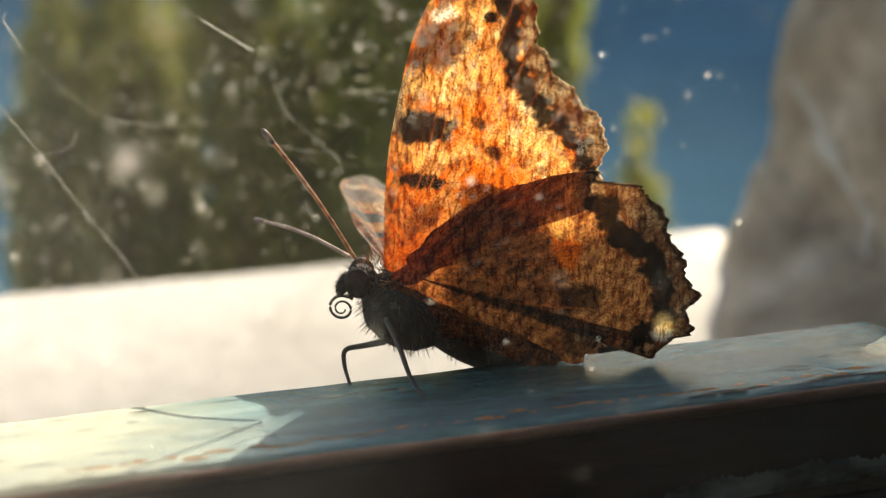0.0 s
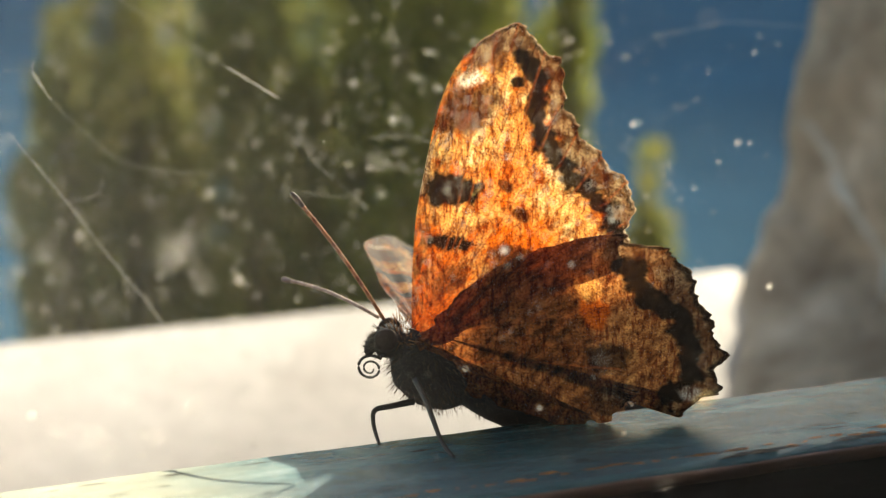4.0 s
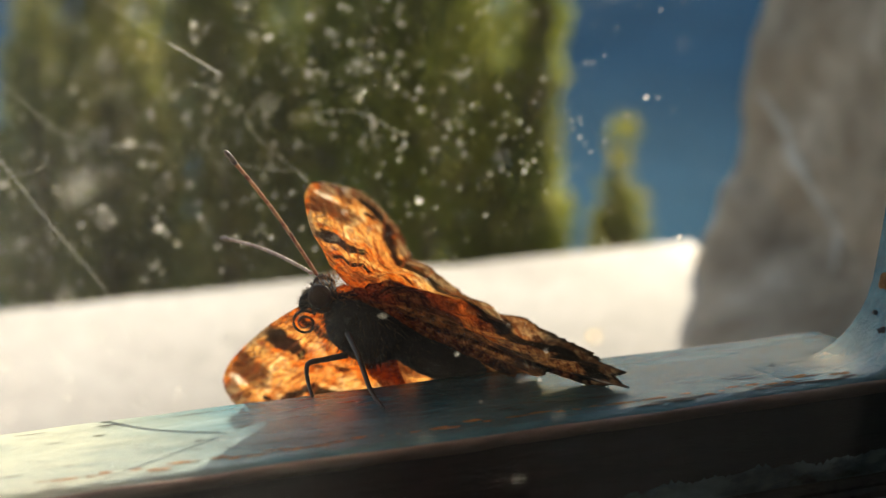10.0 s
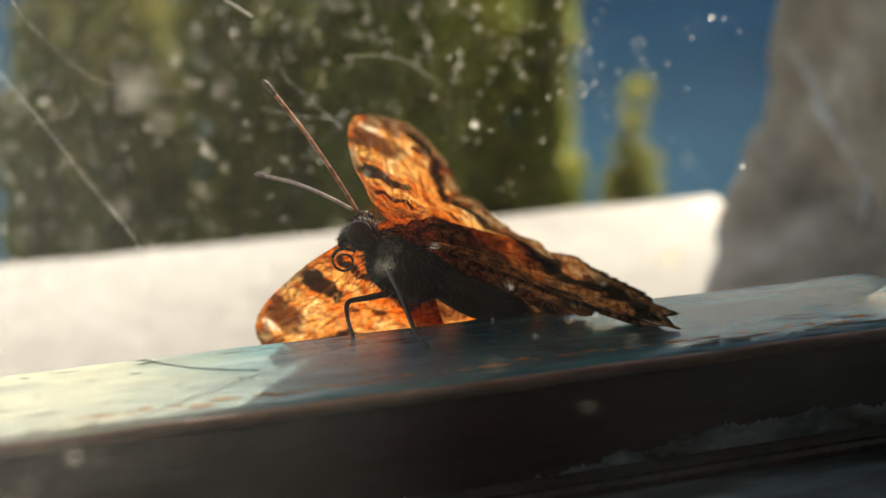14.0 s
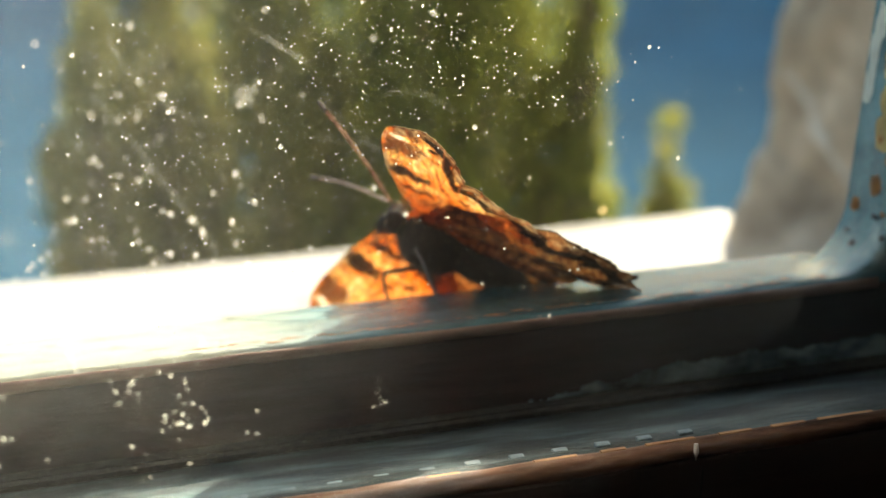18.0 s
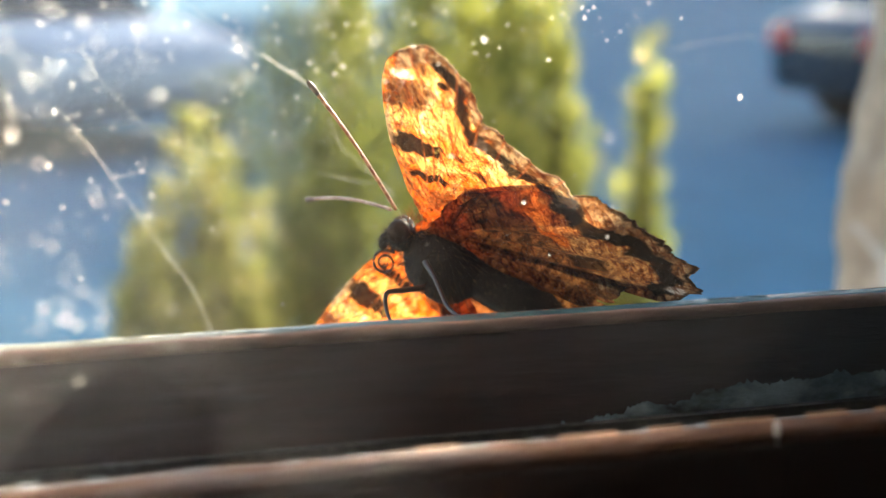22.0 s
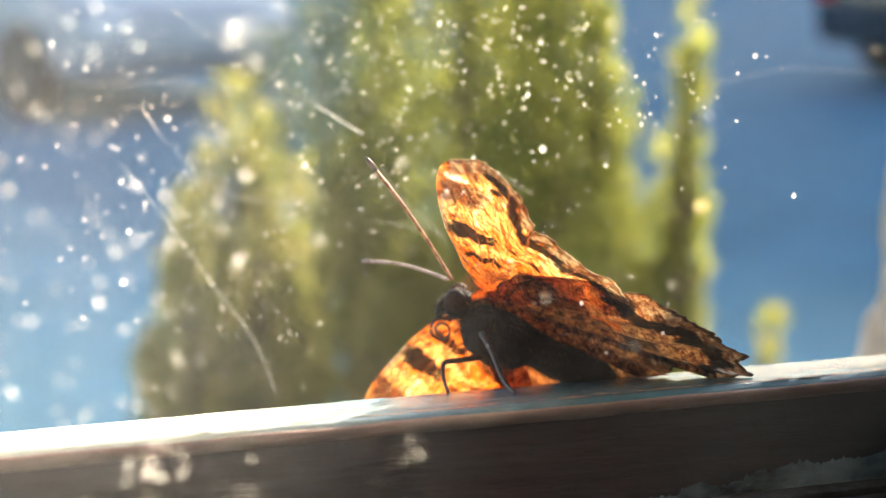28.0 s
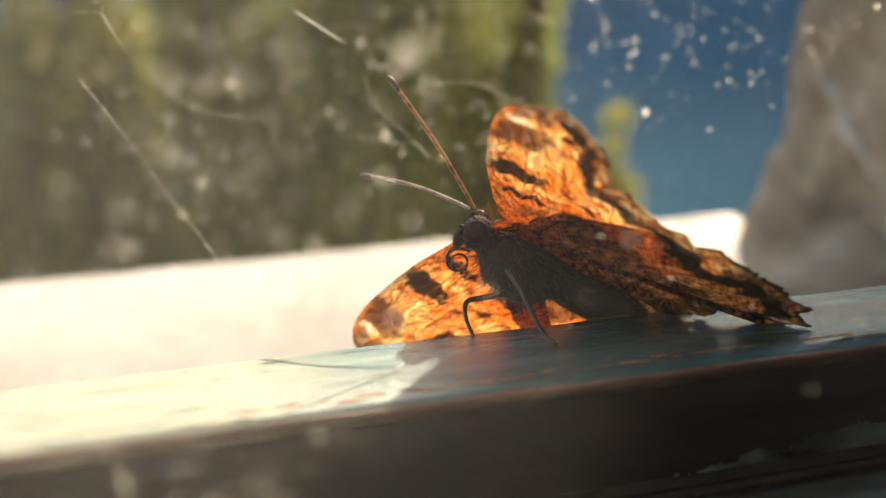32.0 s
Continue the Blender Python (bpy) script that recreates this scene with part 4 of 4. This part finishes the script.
# how far the outer margins bow out of the wing's plane
def fore_bow(u, v):
    return 0.17 * ease(u, -0.35, 0.35) * ease(v, 1.0, 2.4)


def hind_bow(u, v):
    return 0.24 * ease(u, 0.2, 1.5) * ease(v, 0.3, 1.5) * (1 - 0.6 * ease(u, 1.7, 2.6))


# directions of the veins from the wing roots, in degrees
FORE_VEINS, HIND_VEINS = (50, 56, 63, 71, 78, 84, 90, 96, 99, 103), (2, 10, 17, 25, 33, 41, 50, 58, 66)
near_fore = wing_mesh("forewing", FORE, fore_pigment, (0.1, 0.1), FORE_VEINS, fore_bow, butterfly, "orange forewing with dark patches and a dark scalloped edge")
near_hind = wing_mesh("hindwing", HIND, hind_pigment, (0.3, 0.1), HIND_VEINS, hind_bow, butterfly, "brown hindwing with a dark tailed edge")
far_fore = near_fore.copy()
far_hind = near_hind.copy()
for wing in (far_fore, far_hind):
    scene.collection.objects.link(wing)


def ellipsoid(centre, axes, rough=0.0, rings=16, sides=20):
    """An uneven ellipsoid along the body axes."""
    bm = bmesh.new()
    bmesh.ops.create_uvsphere(bm, u_segments=sides, v_segments=rings, radius=1)
    for v in bm.verts:
        d = 1 + rough * noise.noise(v.co * 3.0)
        v.co = body_point(centre[0] + v.co.x * axes[0] * d, centre[1] + v.co.y * axes[1] * d, centre[2] + v.co.z * axes[2] * d)
    bmesh.ops.recalc_face_normals(bm, faces=bm.faces[:])
    return bm


def fur(centre, axes, count, length, seed, sweep, width=0.006):
    """Fine hairs standing on an ellipsoid."""
    rnd = random.Random(seed)
    verts, faces = [], []
    for _ in range(count):
        d = Vector((rnd.gauss(0, 1), rnd.gauss(0, 1), rnd.gauss(0, 1))).normalized()
        p = Vector([c + a * q * 0.97 for c, a, q in zip(centre, axes, d)])
        tip = p + (d + Vector(sweep) + Vector((rnd.gauss(0, 0.3), rnd.gauss(0, 0.3), rnd.gauss(0, 0.3)))).normalized() * length * rnd.uniform(0.5, 1.2)
        q = Vector((rnd.gauss(0, 1), rnd.gauss(0, 1), rnd.gauss(0, 1))).normalized() * width
        i0 = len(verts)
        verts += [body_point(*(p + q)), body_point(*(p - q)), body_point(*(p + Vector((q.y, -q.z, q.x)))), body_point(*tip)]
        faces += [(i0, i0 + 1, i0 + 3), (i0 + 1, i0 + 2, i0 + 3), (i0 + 2, i0, i0 + 3)]
    return verts, faces


THORAX, T_AX = (0.4, -0.34, -0.14), (0.46, 0.4, 0.32)
HEAD, H_AX = (-0.13, -0.25, -0.06), (0.15, 0.17, 0.17)
ABDOMEN, A_AX = (1.08, -0.33, -0.12), (0.62, 0.25, 0.22)
thorax = part("thorax", ellipsoid(THORAX, T_AX, 0.12), BODY, butterfly, "furry dark thorax", True)
abdomen = part("abdomen", ellipsoid(ABDOMEN, A_AX, 0.06), BODY, butterfly, "dark abdomen", True)
head = part("head", ellipsoid(HEAD, H_AX, 0.1), BODY, butterfly, "dark furry head", True)
part("eye", ellipsoid((-0.16, -0.2, 0.075), (0.115, 0.125, 0.075)), EYE, head, "round brown eye", True)
part("eye", ellipsoid((-0.16, -0.2, -0.195), (0.115, 0.125, 0.075)), EYE, head, "round brown eye", True)
for w in (-0.01, -0.11):
    palp = part("palp", ellipsoid((-0.26, -0.36, w), (0.06, 0.1, 0.035), 0.2), BODY, head, "short dark palp", True)
    v, f = fur((-0.26, -0.36, w), (0.06, 0.1, 0.035), 60, 0.06, 12, (-0.6, -0.3, 0), 0.004)
    tagged(raw("fur", v, f, FUR, palp, "short brown hair"), kind="stuff")
for host, centre, axes, count, length, seed, sweep in ((thorax, THORAX, T_AX, 900, 0.13, 1, (0.4, -0.5, 0)), (head, HEAD, H_AX, 260, 0.08, 2, (-0.3, -0.2, 0)), (abdomen, ABDOMEN, A_AX, 420, 0.07, 3, (0.7, -0.3, 0))):
    v, f = fur(centre, axes, count, length, seed, sweep)
    tagged(raw("fur", v, f, FUR, host, "short brown hair"), kind="stuff")


v, f = fur((1.6, 0.22, -0.2), (0.45, 0.12, 0.12), 130, 0.15, 7, (0.7, 0.7, -0.3), 0.002)
tagged(raw("hair_fringe", v, f, GOLD_HAIR, butterfly, "golden hair along the wing's inner edge"), kind="stuff")


v, f = fur((-0.02, -0.08, -0.05), (0.16, 0.12, 0.16), 200, 0.12, 9, (-0.2, 0.8, 0.2))
tagged(raw("collar_fur", v, f, GOLD_HAIR, butterfly, "golden hair behind the head"), kind="stuff")


def antenna(base, tip, bend, material, label):
    """A thin ringed stalk that ends in a club."""
    b, t = Vector(base) - BASE, Vector(tip) - BASE
    path = [b + (t - b) * s + Vector(bend) * math.sin(math.pi * s) for s in [k / 40 for k in range(37)]]
    radii = [0.016 + 0.004 * (k % 2) for k in range(37)]
    stalk = part("antenna", tube(path, radii, 8), material, butterfly, label, True)
    club = [b + (t - b) * s + Vector(bend) * math.sin(math.pi * s) for s in (0.88, 0.9, 0.93, 0.96, 0.985, 1.0)]
    part("club", tube(club, [0.017, 0.023, 0.029, 0.03, 0.022, 0.008], 10), CLUB, stalk, "dark brown antenna club with a paler tip", True)


antenna((0.2, 2.6, 0.47), (-0.661, 2.684, 1.777), (0.02, 0, 0.03), ANT_RED, "reddish ringed antenna")
antenna((0.17, 2.68, 0.46), (-0.462, 4.112, 0.363), (0.0, 0.0, 0.06), ANT_GREY, "pale ringed antenna")


def leg(points, label="thin dark leg"):
    path = smooth_path([Vector(p) - BASE for p in points], 6)
    n = len(path)
    part("leg", tube(path, [0.034 - 0.018 * k / (n - 1) for k in range(n)], 8), CHITIN, butterfly, label, True)


leg([(0.42, 2.3, -0.28), (0.2, 2.28, -0.29), (0.02, 2.25, -0.3), (0.0, 2.2, -0.44), (0.0, 2.0, -0.535)])
leg([(0.4, 2.2, 0.0), (0.42, 1.9, -0.1), (0.43, 1.5, -0.28), (0.46, 1.2, -0.315)])


def proboscis():
    """The coiled tongue below the head."""
    path = [body_point(-0.2, -0.36, -0.03)]
    c = Vector((-0.17, -0.58))
    for k in range(46):
        a = radians(70 + k * 15)
        r = 0.135 * (1 - k / 60)
        path.append(body_point(c.x + r * math.cos(a), c.y + r * math.sin(a), -0.03 + 0.0006 * k))
    part("proboscis", tube(path, [0.017 - 0.009 * k / len(path) for k in range(len(path))], 8), CHITIN, butterfly, "coiled dark tongue", True)


proboscis()


# ---- shrubs ----
def shrub(x, y, top, radius, count, seed, material, label, spread=0.45):
    """A columnar conifer: tapered stem, limbs and upright sprays of flat scaly leaves."""
    rnd = random.Random(seed)
    ob = thing("conifer_shrub", (x, y, GROUND), label, "shrub", "conifer shrubs outside the window")
    h = top - GROUND
    part("trunk", tube([(0, 0, 0), (1, 0, h * 0.4), (0, 1, h * 0.85)], [3.0, 2.0, 0.6], 9), BARK, ob, "", True)
    shoots = []
    for _ in range(max(10, int(radius * 2.6))):
        a, r = rnd.uniform(0, 6.283), radius * math.sqrt(rnd.random())
        shoots.append((r * math.cos(a), r * math.sin(a), h * (1 - 0.42 * (r / radius) ** 1.7 * rnd.uniform(0.5, 1.2)) - rnd.uniform(0, 0.08 * h)))
    shoots[0] = (0, 0, h)
    for sx, sy, sz in shoots[:12]:
        part("limb", tube([(0, 0, h * 0.2), (sx * 0.7, sy * 0.7, h * 0.4), (sx, sy, sz * 0.92)], [1.3, 0.9, 0.3], 6), BARK, ob, "", True)
    verts, faces = [], []
    low = 40.0
    for _ in range(count):
        sx, sy, sz = rnd.choice(shoots)
        t = 1 - rnd.random() ** 1.25 * (1 - low / sz)
        rr = radius * 0.34 * (1.05 - t) ** 0.6 + 0.6
        a, r = rnd.uniform(0, 6.283), rr * math.sqrt(rnd.random())
        p = Vector((sx + r * math.cos(a), sy + r * math.sin(a), sz * t))
        d = Vector((0.5 * math.cos(a), 0.5 * math.sin(a), 1)) + Vector((rnd.gauss(0, spread), rnd.gauss(0, spread), rnd.gauss(0, 0.25)))
        d.normalize()
        w = d.cross(Vector((rnd.gauss(0, 1), rnd.gauss(0, 1), rnd.gauss(0, 1)))).normalized()
        ln, wd = rnd.uniform(1.6, 3.6), rnd.uniform(0.35, 0.8)
        i0 = len(verts)
        verts += [p, p + d * ln * 0.5 + w * wd, p + d * ln, p + d * ln * 0.5 - w * wd]
        faces.append((i0, i0 + 1, i0 + 2, i0 + 3))
    tagged(raw("crown", verts, faces, material, ob), "dense green scaly sprays")
    return ob


def by_angle(az, dist, el, eye=4.0):
    a = radians(az + 1.0)
    return dist * math.sin(a) - 3.3, dist * math.cos(a) - 11, eye + dist * math.tan(radians(el))


GREEN, OLIVE = "tall green conifer shrub with upright sprays", "low olive conifer shrub in the sun"
for az, dist, el, radius, count, seed, material, label in (
        (13.5, 205, 9.0, 17, 9000, 1, CONIFER, GREEN), (17.2, 190, 3.0, 12, 6500, 2, CONIFER, GREEN), (22.4, 185, -3.2, 3.6, 1500, 3, CONIFER, GREEN),
        (21.6, 188, -8.8, 7, 3000, 4, CONIFER, GREEN), (25.9, 180, -15.4, 4.5, 1500, 5, CONIFER_OLIVE, OLIVE), (9.5, 195, -7.4, 13, 6000, 6, CONIFER_OLIVE, OLIVE),
        (4.6, 200, -6.2, 12, 6000, 7, CONIFER_OLIVE, OLIVE), (2.2, 190, -10.5, 7, 3500, 8, CONIFER_OLIVE, OLIVE), (9.0, 330, -0.3, 24, 5000, 9, CONIFER_DARK, "dark conifer further off")):
    x, y, z = by_angle(az, dist, el)
    shrub(x, y, z, radius, count, seed, material, label)


# ---- unseen tower block, added towards the sun to shade the asphalt ----
def shade_tower():
    ob = thing("shade_tower", (0, 0, GROUND), "unseen rendered tower added to shade the asphalt yard", "building")
    away, side = 15000, -650
    ob.matrix_basis = Matrix.Translation((Vector((math.sin(SUN_AZ), math.cos(SUN_AZ), 0)) * away + Vector((math.cos(SUN_AZ), -math.sin(SUN_AZ), 0)) * side + Vector((0, 0, GROUND))) * CM) @ pose(0, 0, 0, 0, 0, -math.degrees(SUN_AZ))
    part("wall", box((-1150, 0, 0), (1150, 1400, 5440)), FACADE, ob)
    part("roof", box((-1180, -30, 5440.4), (1180, 1430, 5470), 4), CAR_GLASS, ob, "flat dark roof")
    part("plinth", box((-1155, -12, 0), (1155, -0.4, 90)), STONE, ob, "grey plinth")
    pane = part("window", box((-70, -6, 0), (70, -0.4, 140), 2), CAR_GLASS, ob, "dark window")
    for storey in range(18):
        for k in range(7):
            w = pane if storey == 0 and k == 0 else pane.copy()
            if w is not pane:
                scene.collection.objects.link(w)
                w.parent = ob
            w.location = Vector((-960 + 320 * k, 0, 190 + 290 * storey)) * CM


shade_tower()


# ---- parked cars ----
def car(x, y, turn, paint, label):
    """A parked saloon: shaped body, glazed cabin, wheels and lamps."""
    ob = thing("parked_car", (x, y, GROUND), label, "car", "parked cars")
    ob.matrix_basis = Matrix.Translation(Vector((x, y, GROUND)) * CM) @ pose(0, 0, 0, 0, 0, turn)

    def loft(sections, smooth_sides=6):
        bm = bmesh.new()
        rings = []
        for px, half, z0, z1, r in sections:
            ring = []
            for cy, cz, a0 in ((half - r, z1 - r, 0), (-half + r, z1 - r, 90), (-half + r, z0 + r, 180), (half - r, z0 + r, 270)):
                for k in range(smooth_sides):
                    a = radians(a0 + 90 * k / (smooth_sides - 1))
                    ring.append(bm.verts.new((px, cy + r * math.cos(a), cz + r * math.sin(a))))
            rings.append(ring)
        n = len(rings[0])
        for a, b in zip(rings, rings[1:]):
            for k in range(n):
                bm.faces.new((a[k], a[(k + 1) % n], b[(k + 1) % n], b[k]))
        bm.faces.new(rings[0][::-1])
        bm.faces.new(rings[-1])
        bmesh.ops.recalc_face_normals(bm, faces=bm.faces[:])
        return bm

    part("body", loft([(-212, 70, 45, 75, 10), (-205, 80, 30, 88, 14), (-150, 86, 24, 94, 14), (60, 87, 22, 93, 14), (110, 86, 24, 88, 14), (190, 80, 28, 76, 14), (208, 72, 40, 64, 10)]), paint, ob, "", True)
    part("cabin", loft([(-165, 66, 90, 96, 3), (-120, 62, 88, 138, 12), (-20, 62, 88, 144, 12), (25, 61, 88, 134, 12), (95, 70, 86, 92, 3)]), CAR_GLASS, ob, "dark tinted glass cabin", True)
    part("roof", loft([(-124, 56, 136, 141, 2), (-60, 58, 139, 147, 3), (-15, 57, 138, 146, 3), (18, 54, 133, 138, 2)]), paint, ob, "", True)
    for wx in (-130, 125):
        for wy, s in ((-84, -1), (84, 1)):
            wheel = part("wheel", tube([(wx, wy - 9, 31), (wx, wy + 9, 31)], 21, 20), RIM, ob, "silver wheel", True)
            part("tyre", tube([(wx, wy - 10, 31), (wx, wy - 8, 31), (wx, wy + 8, 31), (wx, wy + 10, 31)], [27, 31, 31, 27], 28), RUBBER, wheel, "black tyre", True)
    for ly in (-60, 60):
        part("headlight", box((196, ly - 14, 56), (206, ly + 14, 68), 3), CLEAR_LENS, ob, "clear headlight", True)
        part("tail_light", box((-214, ly - 14, 62), (-206, ly + 14, 80), 3), RED_LENS, ob, "red tail light", True)
    return ob


car(-30, 1130, -62, CAR_WHITE, "white saloon parked on the asphalt yard")
car(760, 960, 4, CAR_DARK, "dark saloon with red tail lights parked on the yard")


# ---- movement ----
def motions():
    # the web sways in the draught: seconds, rise
    for ob in web:
        walk(ob, [(t, pose(0, 0, z * CM)) for t, z in ((0, 0.1), (3, 0.25), (5.5, 0.2), (9, 0.12), (14, 0.0), (19, -0.15), (23, 0.0), (26, 0.09), (29, -0.1), (32, -0.28))])
    # seconds, angle of the wing that faces the viewer
    beat = [(0, 1), (0.2, -5), (0.4, -4), (0.6, 0), (0.8, -3), (1.0, 3), (1.2, 12), (1.4, -3), (1.7, 3), (2.0, 3), (2.2, -3), (2.4, 8), (2.6, 22), (2.8, 5), (3.0, -9), (3.2, 16), (3.4, 18), (3.5, 12),
            (4.0, 2), (4.5, 14), (5.0, 2), (5.4, 18), (5.5, 20), (5.6, 0), (5.8, -3), (5.9, 4), (6.0, 20), (6.1, 19), (6.2, 16), (6.3, 8), (6.4, 0), (6.5, -2), (6.6, 10), (6.8, 21), (7.0, 20), (7.2, -2), (7.4, 8),
            (7.5, 19), (7.6, 32), (7.8, 32), (8.0, 38), (8.2, 42), (8.4, 47), (8.6, 46), (9.0, 45), (9.5, 50), (10, 54), (13, 55), (19, 56), (19.6, 53), (20.0, 47), (20.5, 46), (21.0, 53), (23, 53), (26, 54), (29, 56), (32, 55)]
    for wing, lift, sweep, twist in ((near_fore, 0.0, 0, -1), (near_hind, 0.1, 8, 0)):
        walk(wing, [(t, wing_pose(a - 0.8 * sweep * ease(a, 25, 50), 1, lift, sweep * ease(a, 25, 50), twist * ease(a, 22, 50))) for t, a in beat])
    for wing, lift, sweep in ((far_fore, 0.0, 0), (far_hind, -0.04, 0)):
        walk(wing, [(t, wing_pose(a + 95, -1, lift, sweep)) for t, a in beat])


motions()
